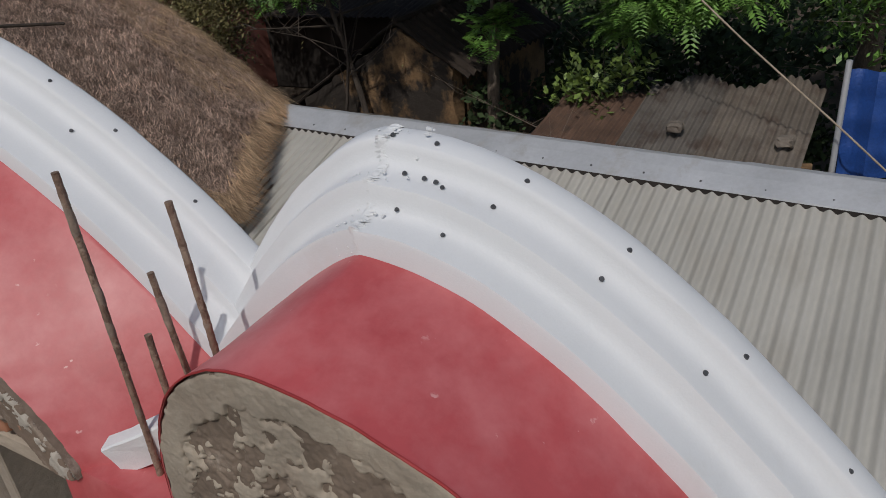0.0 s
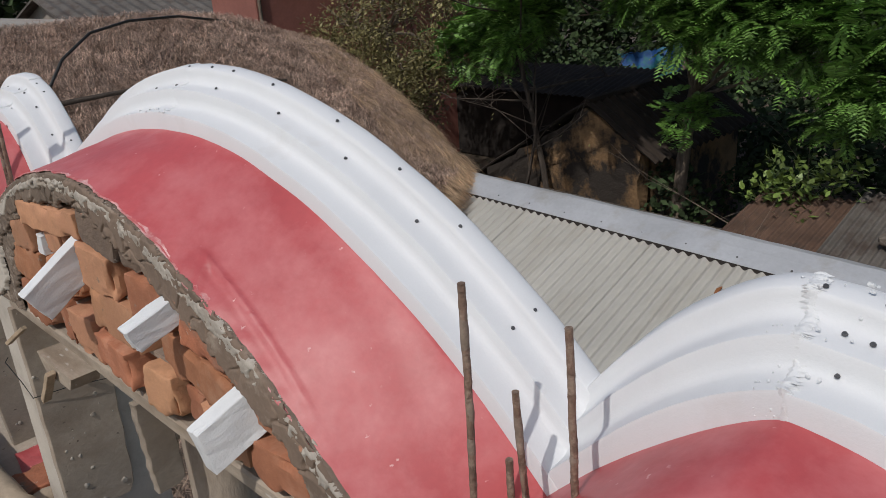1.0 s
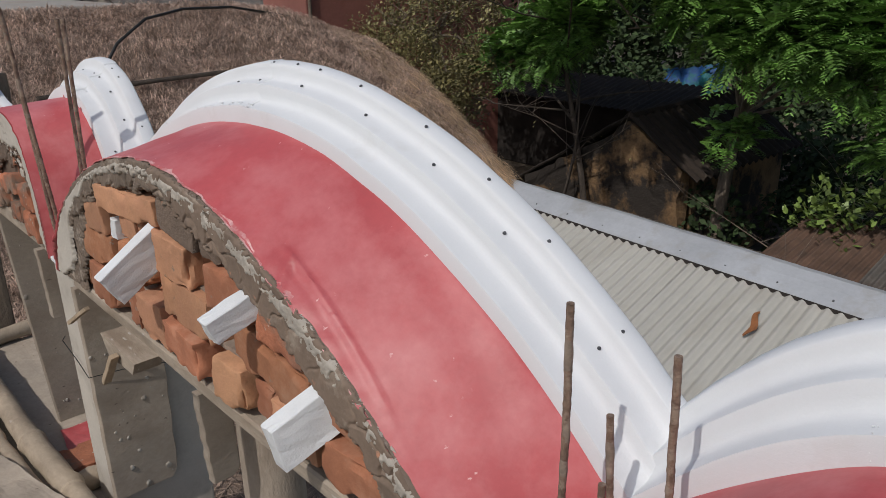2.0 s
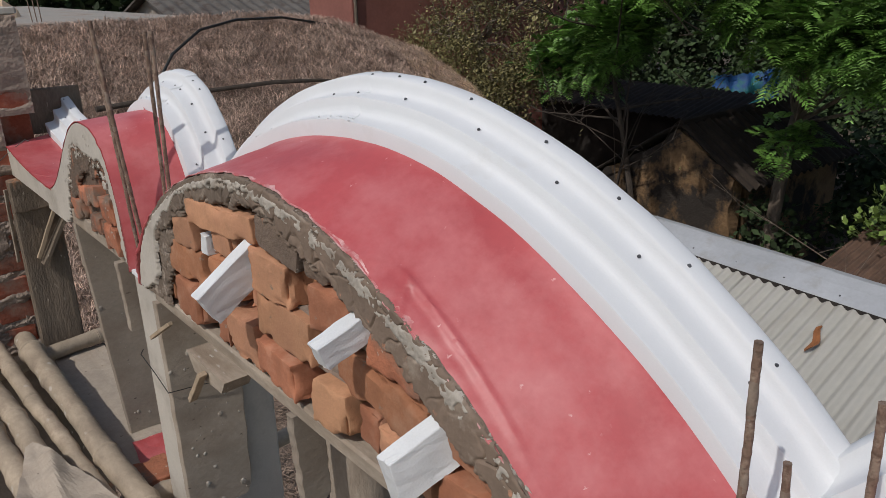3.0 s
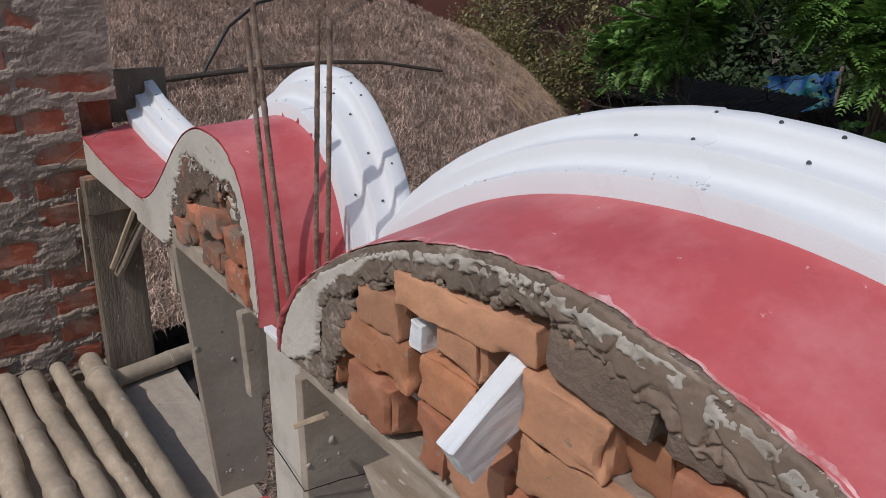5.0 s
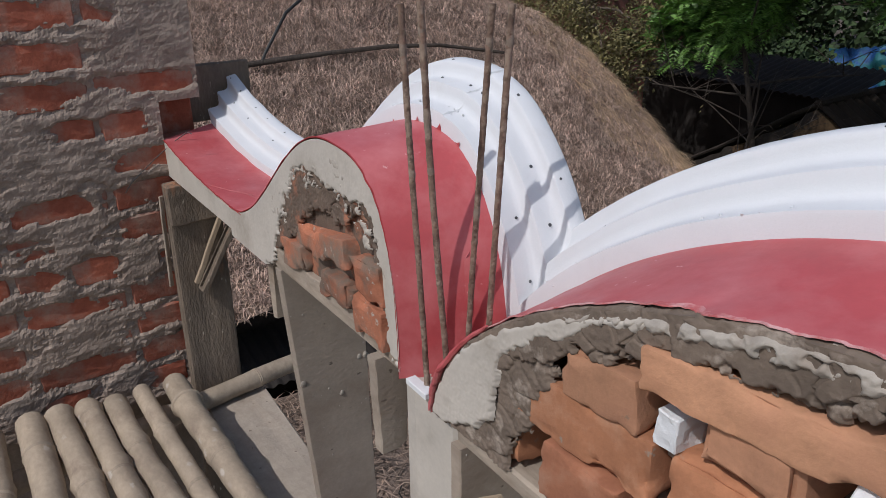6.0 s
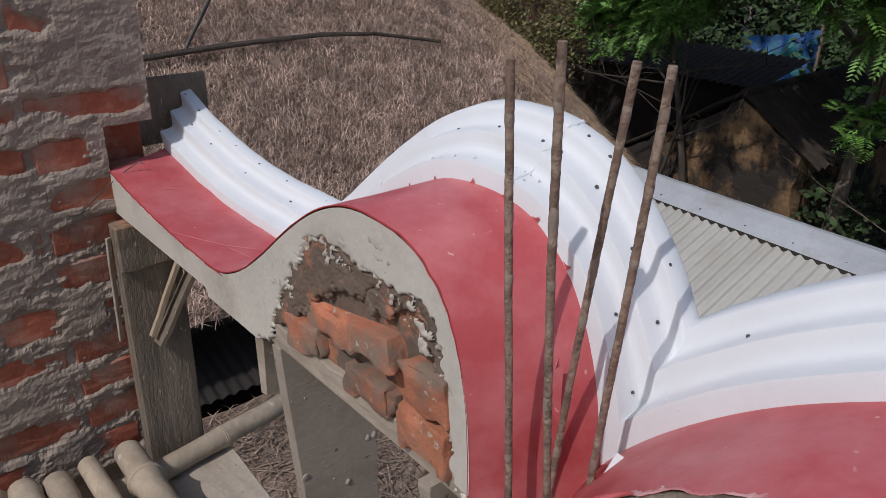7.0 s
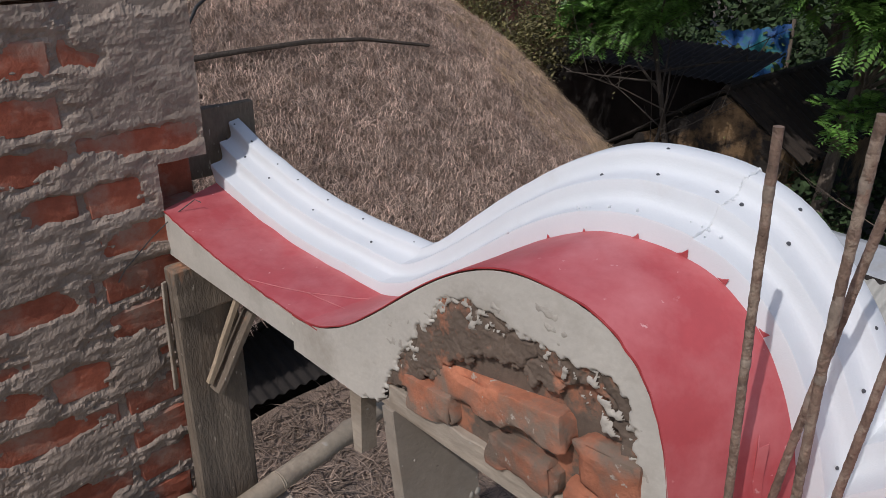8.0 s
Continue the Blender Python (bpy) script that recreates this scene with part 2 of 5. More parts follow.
def box_bm(size, at=(0, 0, 0), bevel=0.0, rough=0.0, seed=0, cuts=0, bm=None, turn=None):
    """A box with bevelled, slightly uneven edges; size and middle in metres."""
    own = bmesh.new()
    bmesh.ops.create_cube(own, size=1.0)
    bmesh.ops.scale(own, vec=size, verts=own.verts)
    if cuts:
        bmesh.ops.subdivide_edges(own, edges=own.edges[:], cuts=cuts, use_grid_fill=True)
    if bevel:
        edges = [e for e in own.edges if len(e.link_faces) == 2 and e.calc_face_angle(0) > 0.5]
        bmesh.ops.bevel(own, geom=edges, offset=bevel, segments=1, affect="EDGES")
    if rough:
        for v in own.verts:
            v.co += noise.noise_vector(v.co * 23 + Vector((seed * 3.7, seed * 1.3, seed))) * rough + noise.noise_vector(v.co * 71 + Vector((seed, 0, 2))) * rough * 0.45
    if turn is not None:
        bmesh.ops.transform(own, matrix=turn, verts=own.verts)
    bmesh.ops.translate(own, vec=at, verts=own.verts)
    if bm is None:
        return own
    me = bpy.data.meshes.new("tmp")
    own.to_mesh(me)
    own.free()
    bm.from_mesh(me)
    bpy.data.meshes.remove(me)
    return bm


def tube_bm(points, radii, sides=10, bm=None, wobble=0.0, seed=0):
    """A round bar along the points, closed at both ends."""
    bm = bm or bmesh.new()
    pts = [Vector(p) for p in points]
    rings = []
    for i, p in enumerate(pts):
        way = (pts[min(i + 1, len(pts) - 1)] - pts[max(i - 1, 0)]).normalized()
        side = way.orthogonal().normalized() if abs(way.z) < 0.9 else way.cross(Vector((0, 1, 0))).normalized()
        if abs(way.z) < 0.9:
            side = way.cross(Vector((0, 0, 1))).normalized()
        up = side.cross(way)
        r = radii[i] if isinstance(radii, (list, tuple)) else radii
        ring = []
        for k in range(sides):
            a = 2 * math.pi * k / sides
            q = p + (side * math.cos(a) + up * math.sin(a)) * r
            if wobble:
                q += noise.noise_vector(q * 30 + Vector((seed, 0, seed))) * wobble
            ring.append(bm.verts.new(q))
        rings.append(ring)
    for a, c in zip(rings, rings[1:]):
        for k in range(sides):
            bm.faces.new((a[k], a[(k + 1) % sides], c[(k + 1) % sides], c[k]))
    bm.faces.new(rings[0][::-1])
    bm.faces.new(rings[-1])
    return bm


def grid_bm(rows, thick=0.0, bm=None):
    """A sheet through rows of points."""
    bm = bm or bmesh.new()
    vs = [[bm.verts.new(p) for p in row] for row in rows]
    for a, c in zip(vs, vs[1:]):
        for k in range(len(a) - 1):
            bm.faces.new((a[k], a[k + 1], c[k + 1], c[k]))
    if thick:
        bmesh.ops.recalc_face_normals(bm, faces=bm.faces)
        bmesh.ops.solidify(bm, geom=bm.faces[:], thickness=thick)
    return bm


# ---- the arch's outline: three lobes and a flat end at the brick pier ----
BASE = 4.0                      # top of the shuttering plank
Y_RED, Y_TOP = 0.137, 0.238     # where the foam begins and where its back edge stands


def bulge(u, a, b):
    return max(0.0, 1 - min(1.0, u) ** a) ** b


def ease(u):
    return 0.5 + 0.5 * math.cos(math.pi * min(1.0, max(0.0, u)))


def flat_end(x0, x1, z0, rise, mid):
    return lambda s: (x0 + (x1 - x0) * s, z0 + rise * max(0.0, (mid - (x0 + (x1 - x0) * s)) / (mid - x0)) ** 2)


def hump(x0, xp, x1, zp, left, right, z0=BASE, z1=BASE, share=0.5):
    """A lobe from x0 over its crest at xp, zp to x1. A side is ('ease', k) for an S-shaped one or (a, b) for a bulging one."""
    def at(s):
        if s < share:
            q = s / share
            u = 1 - q if left[0] == "ease" else math.cos(q * math.pi / 2)
            f = ease(u) ** left[1] if left[0] == "ease" else bulge(u, *left)
            return xp + (x0 - xp) * u, z0 + (zp - z0) * f
        q = (s - share) / (1 - share)
        u = q if right[0] == "ease" else math.sin(q * math.pi / 2)
        f = ease(u) ** right[1] if right[0] == "ease" else bulge(u, *right)
        return xp + (x1 - xp) * u, z1 + (zp - z1) * f
    return at


LOBES = {
    "flat": (flat_end(-0.012, 0.52, 4.056, 0.041, 0.45), flat_end(-0.06, 0.52, 4.060, 0.05, 0.35), flat_end(-0.125, 0.53, 4.130, 0.092, 0.37)),
    "small": (hump(0.45, 0.934, 1.122, 4.294, ("ease", 1.08), (2.95, 0.36), 4.054, 3.99), hump(0.47, 0.972, 1.195, 4.308, ("ease", 0.95), (2.97, 0.6), 4.058, 3.99),
              hump(0.508, 0.967, 1.298, 4.394, ("ease", 0.6), (2.55, 0.83), 4.127, 3.99)),
    "large": (hump(1.21, 1.78, 2.43, 4.324, (1.8, 0.6), (1.8, 0.72), 3.99, 3.99), hump(1.17, 1.896, 2.581, 4.367, (2.24, 0.79), (1.84, 0.846), 3.99, 3.99),
              hump(1.06, 1.836, 2.656, 4.452, (1.95, 0.765), (1.98, 0.826), 3.99, 3.99)),
    "third": (hump(2.585, 2.731, 3.182, 4.212, (1.7, 0.36), ("ease", 0.75), 3.99, 4.046), hump(2.47, 2.749, 3.197, 4.245, (1.26, 0.89), (1.92, 1.21), 3.99, 3.90),
              hump(2.406, 2.73, 3.31, 4.326, (1.67, 1.05), (2.04, 1.32), 3.99, 3.90)),
}
# the foam's section, from the sheet to its back edge: share of the depth, share of the rise
SECTION = [(0.0, -0.1), (0.0, 0.27), (0.012, 0.318), (0.10, 0.335), (0.23, 0.350), (0.30, 0.375), (0.335, 0.425), (0.352, 0.52), (0.360, 0.615), (0.372, 0.652), (0.40, 0.664), (0.50, 0.675),
           (0.60, 0.69), (0.66, 0.72), (0.695, 0.785), (0.712, 0.88), (0.722, 0.945), (0.745, 0.968), (0.88, 0.985), (0.98, 1.0), (1.0, 0.985), (1.03, 0.9), (1.03, -0.35), (0.5, -0.4), (0.0, -0.1)]


def red_point(name, s, v, lift=0.0):
    (xf, zf), (xr, zr) = LOBES[name][0](s), LOBES[name][1](s)
    return Vector((xf + (xr - xf) * v, Y_RED * v, zf + (zr - zf) * v + lift))


def foam_point(name, s, w, g):
    (xr, zr), (xt, zt) = LOBES[name][1](s), LOBES[name][2](s)
    return Vector((xr + (xt - xr) * g, Y_RED + (Y_TOP - Y_RED) * w, zr + (zt - zr) * g))


# ---- large structure: ground, pier, plank, columns ----
def plain_hash(i, j=0, k=0):
    return 0.5 + 0.5 * math.sin(12.9898 * i + 78.233 * j + 37.719 * k + math.sin(i * 3.1 + j * 7.7 + k))


span = [-900, -120, -40, -20, -10, -5, 0, 5, 10, 20, 40, 120, 900]
tagged(part("ground", grid_bm([[(x, y, 0.06 * noise.noise(Vector((x * 0.31, y * 0.31, 2))) - 0.05) for x in span] for y in span]), M["ground"]),
       "bare brown earth with dry litter", "ground", kind="structure")

pier = thing("wall_west", "rough brick pier with smeared grey mortar", "brick wall", kind="structure")
PITCH = 0.087
NOTCH = (0.0, 0.1, 4.07, 4.19)       # the pocket left for the arch: y from, y to, z from, z to


def pier_bricks():
    """Courses of the pier's face: y middle, z middle, length, height."""
    for c in range(13):
        z = 4.235 + PITCH * (c - 9) + 0.0
        for b in range(9):
            step = 0.25 if c % 4 else 0.125
            y = 0.1 - step * (b + 0.5)
            if y < -1.9:
                continue
            yield c, b, y, z, step - 0.014, 0.068


def pier_face():
    holes = []
    for c, b, y, z, w, h in pier_bricks():
        r = plain_hash(c, b, 1)
        if r > 0.16:
            holes.append((y + 0.03 * (plain_hash(c, b, 2) - 0.5), z + 0.006 * (plain_hash(c, b, 3) - 0.5), w * (0.40 + 0.15 * plain_hash(c, b, 4) + 0.04 * (z < 3.9)), h * (0.25 + 0.17 * plain_hash(c, b, 5) + 0.07 * (z < 3.95 or b < 2) + 0.04 * (z < 3.9))))
    ys, zs = np.linspace(-1.3, 0.1, 330), np.linspace(3.40, 4.5, 260)
    near = [[o for o in holes if abs(z - o[1]) < o[3] * 1.9] for z in zs]
    rows = []
    for y in ys:
        row = []
        for k, z in enumerate(zs):
            p = Vector((0, y, z))
            q = Vector((0, p.y * 0.5, p.z))
            lump = 0.003 * noise.noise(Vector((1, y * 9, z * 70))) + 0.006 * noise.noise(q * 15) + 0.009 * noise.noise(q * 36 + Vector((0, 0, 5))) + 0.006 * noise.noise(q * 85) + 0.004 * noise.noise(p * 150) + 0.006 * (0.5 - abs(noise.noise(q * 22 + Vector((9, 0, 0)))))
            ragged = 0.72 * noise.noise(q * 21 + Vector((4, 0, 0))) + 0.5 * noise.noise(q * 58) + 0.25 * noise.noise(p * 120)
            depth = 1.0
            for hy, hz, hw, hh in near[k]:
                if abs(y - hy) < hw * 1.6:
                    d = (abs((y - hy) / hw) ** 2.4 + abs((z - hz) / hh) ** 2.4) ** 0.417 + ragged
                    depth = min(depth, max(0.0, min(1.0, (d - 0.75) * 1.5)))
            x = -0.017 - 0.045 * y + 0.011 * depth + 0.30 * lump * (0.3 + 0.7 * depth)
            if NOTCH[0] - 0.002 < y and NOTCH[2] < z < NOTCH[3]:
                x = -0.115
            row.append((x, y, z))
        rows.append(row)
    return grid_bm(rows)


part("mortar_face", pier_face(), M["mortar"], pier, "smeared grey mortar", smooth=False)
part("pier_body", box_bm((0.5, 1.62, 4.48), (-0.37, -0.71, 2.252), 0.004), M["mortar"], pier)
part("cement_top", box_bm((0.54, 1.66, 0.022), (-0.30, -0.72, 4.511), 0.006, 0.004, 2, 6), M["cement"], pier, "thin pale cement topping")
part("flag_stone", box_bm((0.12, 0.1, 0.03), (-0.16, -0.03, 4.535), 0.004, 0.003, 5), M["slate"], pier)

# ---- shuttering, columns and props below the arch ----
tagged(part("shuttering_plank", box_bm((1.12, 0.24, 0.014), (0.565, 0.123, 4.007), 0.003, 0.0025, 1, 6), M["pale_plank"]), "pale wooden shuttering plank under the small lobe", "plank")
tagged(part("shuttering_plank", box_bm((1.23, 0.24, 0.028), (1.868, 0.123, 3.978), 0.004, 0.003, 3, 6), M["pale_plank"]), "pale wooden shuttering plank under the large lobe", "plank")
tagged(part("shuttering_plank", box_bm((1.1, 0.24, 0.028), (2.985, 0.123, 3.976), 0.004, 0.003, 2, 4), M["pale_plank"]), "pale wooden shuttering plank under the far lobe", "plank")
for cx, head in ((1.186, 3.9925), (2.535, 3.978)):
    tagged(part("concrete_column", box_bm((0.125, 0.235, head + 0.0025), (cx, 0.122, head / 2 - 0.00125), 0.006, 0.004, cx, 3), M["cement"]), "slim grey concrete column with bars rising from it", "column", "columns under the arch")


def board(name, corners, y, thick, mat, label, category, seed=0, group=""):
    """An upright board: four (x, z) corners, its front at y."""
    bm = bmesh.new()
    a = [bm.verts.new((x, y, z)) for x, z in corners]
    c = [bm.verts.new((x, y + thick, z)) for x, z in corners]
    bm.faces.new(a)
    bm.faces.new(c[::-1])
    for i in range(4):
        bm.faces.new((a[i], c[i], c[(i + 1) % 4], a[(i + 1) % 4]))
    bmesh.ops.recalc_face_normals(bm, faces=bm.faces)
    bmesh.ops.subdivide_edges(bm, edges=bm.edges[:], cuts=5, use_grid_fill=True)
    for v in bm.verts:
        v.co += noise.noise_vector(v.co * 7 + Vector((seed, seed, 0))) * 0.004
    return tagged(part(name, bm, M[mat], smooth=False), label, category, group)


def side_board(name, tops, feet, z0, z1, thick, mat, label, category, seed=0, group="", drips=0):
    """A board whose face looks along the arch: (x, y from, y to) at its top and at its foot."""
    bm = bmesh.new()
    rows = 22
    rings = []
    for i in range(rows + 1):
        q = i / rows
        x, ya, yb = (a + (c - a) * q for a, c in zip(tops, feet))
        z = z1 + (z0 - z1) * q
        ya += 0.0025 * noise.noise(Vector((q * 9, seed, 1)))
        yb += 0.0035 * noise.noise(Vector((q * 11, seed, 2)))
        if i == rows:
            yb -= 0.012
        ring = [(x, ya + 0.002, z), (x, (ya + yb) / 2, z), (x, yb - 0.002, z), (x - 0.002, yb, z), (x - thick, yb, z), (x - thick, ya, z), (x - 0.002, ya, z)]
        rings.append([bm.verts.new(Vector(p) + Vector((0.0025, 0, 0)) * noise.noise(Vector((p[1] * 20, p[2] * 9, seed)))) for p in ring])
    for a, c in zip(rings, rings[1:]):
        for k in range(7):
            bm.faces.new((a[k], a[(k + 1) % 7], c[(k + 1) % 7], c[k]))
    bm.faces.new(rings[0])
    bm.faces.new(rings[-1][::-1])
    ob = tagged(part(name, bm, M[mat]), label, category, group)
    if drips:
        bm, rng = bmesh.new(), random.Random(seed)
        for i in range(drips):
            q = rng.random()
            x, ya, yb = (a + (c - a) * q for a, c in zip(tops, feet))
            a = Vector((x, rng.uniform(ya, yb), z1 + (z0 - z1) * q))
            r = 0.001 + 0.006 * rng.random() ** 5
            own = bmesh.ops.create_icosphere(bm, subdivisions=2, radius=r)
            for v in own["verts"]:
                v.co = a + Vector((v.co.x * 0.5, v.co.y, v.co.z * 1.2)) * (1 + 0.7 * noise.noise(v.co * 150 + a * 30))
        tagged(part("cement_splash", bm, M["cement_lump"], ob, "dried cement drips", smooth=True), kind="stuff")
    return ob


def worn_brick(size, seed, chip=1.0):
    """A hand-made brick: flat, slightly warped faces, tight arrises broken away in places."""
    bm = bmesh.new()
    bmesh.ops.create_cube(bm, size=1.0)
    bmesh.ops.scale(bm, vec=size, verts=bm.verts)
    half = Vector(size) / 2
    r = 0.0018
    for a in range(3):
        n = max(3, int(size[a] / 0.0065))
        way = Vector([1.0 if k == a else 0.0 for k in range(3)])
        for at in [half[a] - r * 1.4, r * 1.4 - half[a]] + [size[a] * (i / n - 0.5) for i in range(1, n)]:
            bmesh.ops.bisect_plane(bm, geom=bm.verts[:] + bm.edges[:] + bm.faces[:], plane_co=way * at, plane_no=way)
    o = Vector((seed * 3.7, seed * 1.9, seed * 5.3))
    for v in bm.verts:
        c = Vector([max(-half[a] + r, min(half[a] - r, v.co[a])) for a in range(3)])
        d = v.co - c
        near = sorted(half[a] - abs(v.co[a]) for a in range(3))[1]     # how far the nearest arris is
        if d.length > 1e-6:
            v.co = c + d.normalized() * r
        q = v.co + o
        loss = max(0.0, noise.noise(q * 17) - 0.06) * 0.05 + max(0.0, noise.noise(q * 48) - 0.1) * 0.018
        bite = loss * chip * max(0.0, 1 - near / 0.012) + 0.0018 * max(0.0, noise.noise(q * 90))
        inward = Vector([-(v.co[a] / half[a]) ** 5 for a in range(3)])
        if inward.length > 1e-6:
            inward.normalize()
        v.co += noise.noise_vector(q * 9) * 0.003 + noise.noise_vector(q * 42) * 0.0009 + inward * bite
    return bm


def rod(name, points, radii, mat, label, category, group="", sides=10, wobble=0.0):
    return tagged(part(name, tube_bm(points, radii, sides, None, wobble, len(label)), M[mat], smooth=True), label, category, group)


PROPS = "wooden props under the arch"
leg = bmesh.new()
box_bm((0.03, 0.135, 3.98), (0, 0, 0), 0.004, 0.004, 2, 8, leg, pose(0, 0, 0, 0, 0.6, 0))
bmesh.ops.translate(leg, vec=(0.012, 0.035, 2.009), verts=leg.verts)
first_prop = tagged(part("wooden_prop", leg, M["old_plank"]), "grey weathered board propping the arch beside the pier", "prop", PROPS)
leg, rng1 = bmesh.new(), random.Random(31)
for i in range(60):
    a = Vector((0.029 + 0.0012 * rng1.random(), 0.035 + 0.13 * (rng1.random() - 0.5), 3.40 + 0.48 * rng1.random()))
    own = bmesh.ops.create_icosphere(leg, subdivisions=2, radius=0.0015 + 0.006 * rng1.random() ** 4)
    for v in own["verts"]:
        v.co = a + Vector((v.co.x * 0.5, v.co.y, v.co.z * 1.3)) * (1 + 0.7 * noise.noise(v.co * 150 + a * 30))
tagged(part("cement_splash", leg, M["cement_lump"], first_prop, "dried cement drips", smooth=True), kind="stuff")
side_board("wooden_prop", (0.692, 0.0, 0.165), (0.745, 0.028, 0.15), 3.382, 4.0, 0.022, "pitted", "cement-stained board standing on the deck under the small lobe", "prop", 2, PROPS, 40)
side_board("formwork_board", (1.270, -0.004, 0.165), (1.270, 0.0, 0.15), 3.43, 3.965, 0.02, "pitted", "pitted cement-stained formwork board against the column", "formwork board", 3, "", 50)
loop = [(1.112, 0.0), (1.118, -0.009), (1.20, -0.006), (1.276, -0.01), (1.280, 0.06), (1.279, 0.165)]
rod("tie_wire", [(x, y, 3.80 - 0.012 * k + 0.006 * math.sin(k * 2.0)) for k, (x, y) in enumerate(loop)], 0.0011, "cable", "thin dark tie wire round the column and its board", "wire", "", 5)
rod("tie_wire", [(0.004, -0.115, 3.985), (0.001, -0.098, 4.006), (-0.003, -0.033, 4.056), (0.006, 0.015, 4.093), (0.02, 0.05, 4.118), (0.03, 0.058, 4.113)], 0.0012, "cable", "thin dark wire running from the pier to the sheet", "wire", "", 5)
side_board("wooden_prop", (2.22, 0.01, 0.17), (2.22, 0.02, 0.16), -0.02, 3.965, 0.024, "pitted", "weathered board standing under the large lobe", "prop", 4, PROPS, 20)
side_board("timber_block", (1.066, -0.012, 0.045), (1.066, -0.006, 0.04), 3.83, 3.999, 0.02, "pitted", "short rough board beside the column", "timber block", 6)
side_board("timber_block", (1.84, -0.006, 0.048), (1.845, 0.0, 0.05), 3.80, 3.966, 0.018, "pitted", "short hanging board under the large lobe", "timber block", 7)
tagged(part("timber_block", box_bm((0.03, 0.135, 0.105), (0.046, 0.036, 3.947), 0.004, 0.004, 7, 3), M["old_plank"]), "short dark timber nailed under the plank end", "timber block")
board("timber_block", [(1.50, 3.962), (1.67, 3.962), (1.65, 3.935), (1.53, 3.93)], -0.035, 0.05, "pale_plank", "small pale timber wedge under the plank", "timber block", 8)
board("timber_block", [(0.545, 3.999), (0.578, 3.999), (0.572, 3.84), (0.552, 3.835)], 0.03, 0.03, "pale_plank", "short grey batten under the small lobe", "timber block", 9)


def strip(points, mat, label, wide=0.012, thick=0.006):
    a, c = Vector(points[0]), Vector(points[1])
    m = Matrix.Translation((a + c) / 2) @ (c - a).to_track_quat("Z", "Y").to_matrix().to_4x4()
    bm = box_bm((wide, thick, (c - a).length), (0, 0, 0), 0.001, 0.002, len(label), 3)
    bmesh.ops.transform(bm, matrix=m, verts=bm.verts)
    return tagged(part("wood_strip", bm, M[mat]), label, "wood strip")


strip([(0.068, 0.092, 3.905), (0.068, 0.008, 3.735)], "raw_wood", "split raw wood strip nailed below the plank", 0.012, 0.012)
strip([(0.07, 0.12, 3.875), (0.07, 0.02, 3.71)], "old_plank", "weathered wood strip beside a raw one", 0.04, 0.012)
strip([(0.028, -0.04, 3.97), (0.02, -0.045, 3.72)], "pale_plank", "splintered weathered lath beside the prop", 0.012)
strip([(1.60, -0.045, 3.955), (1.545, -0.05, 3.885)], "raw_wood", "short raw peg under the large lobe", 0.016, 0.01)
strip([(1.36, -0.01, 3.955), (1.30, -0.03, 3.91)], "raw_wood", "short peg beside the column", 0.012, 0.008)
rod("round_post", [(1.80, 0.13, -0.02), (1.81, 0.13, 2.0), (1.80, 0.13, 3.962)], [0.062, 0.058, 0.055], "plank", "round weathered wooden post under the large lobe", "post", PROPS, 14, 0.003)


def bamboo(a, c, r, label, group, knots=0.24, seed=0):
    """A bamboo cane with swollen nodes and a slight bend."""
    a, c = Vector(a), Vector(c)
    length = (c - a).length
    pts, rad = [], []
    steps = int(length / 0.03)
    side = (c - a).cross(Vector((0, 0, 1))).normalized()
    for i in range(steps + 1):
        s = i / steps
        d = (s * length + seed * 0.137 + 0.5) % knots
        swell = math.exp(-((d - knots / 2) / 0.011) ** 2)
        kink = 0.009 * noise.noise(Vector((int((s * length + seed * 0.137 + 0.5) / knots) * 1.7, seed * 2.3, 0)))
        pts.append(a.lerp(c, s) + side * (0.014 * math.sin(s * 5 + seed) + kink) + Vector((0, 0, 0.004 * math.sin(s * 9 + seed * 2))))
        rad.append(r * (1 + 0.22 * swell - 0.12 * s + 0.12 * noise.noise(Vector((s * 6, seed * 3.1, 0)))))
    cane = tagged(part("bamboo_cane", tube_bm(pts, rad, 14, None, 0.0012, seed), M["bamboo"], smooth=True), label, "bamboo cane", group)
    way = (c - a).normalized()
    for i in range(2, steps - 1):                # a raised ring at each node
        before, here = ((q * 0.03 + seed * 0.137 + 0.5 + knots / 2) % knots for q in (i - 1, i))
        if here < before:
            ring = [pts[i] + way * d for d in (-0.006, -0.003, 0.0, 0.003, 0.006)]
            part("node", tube_bm(ring, [rad[i] * k for k in (0.96, 1.05, 1.0, 1.05, 0.96)], 14), M["bamboo"], cane, smooth=True)
    return cane


DECK = "bamboo canes of the working deck"
for k in range(9):
    y = -0.085 - 0.073 * k
    far = 0.055 + 0.02 * plain_hash(k, 3)
    r = (0.031, 0.023, 0.031, 0.029, 0.031, 0.033, 0.03, 0.031, 0.03)[k]
    bamboo((far, y, 3.462 + 0.01 * plain_hash(k, 8)), (2.6, y + 0.05 * (plain_hash(k, 5) - 0.6) + 0.03, 3.47), r,
           ("thin dusty bamboo cane of the deck" if r < 0.025 else "dusty bamboo cane lying on the deck"), DECK, 0.22 + 0.08 * plain_hash(k, 2), k)
bamboo((0.27, -0.85, 3.408), (-0.06, 0.75, 3.408), 0.029, "bamboo cross cane carrying the deck by the pier", "", 0.26, 11)
bamboo((1.13, -0.85, 3.408), (1.06, 0.75, 3.408), 0.026, "bamboo cross cane carrying the middle of the deck", "", 0.26, 12)
bamboo((2.2, -0.85, 3.408), (2.12, 0.75, 3.408), 0.026, "bamboo cross cane carrying the far deck", "", 0.26, 13)
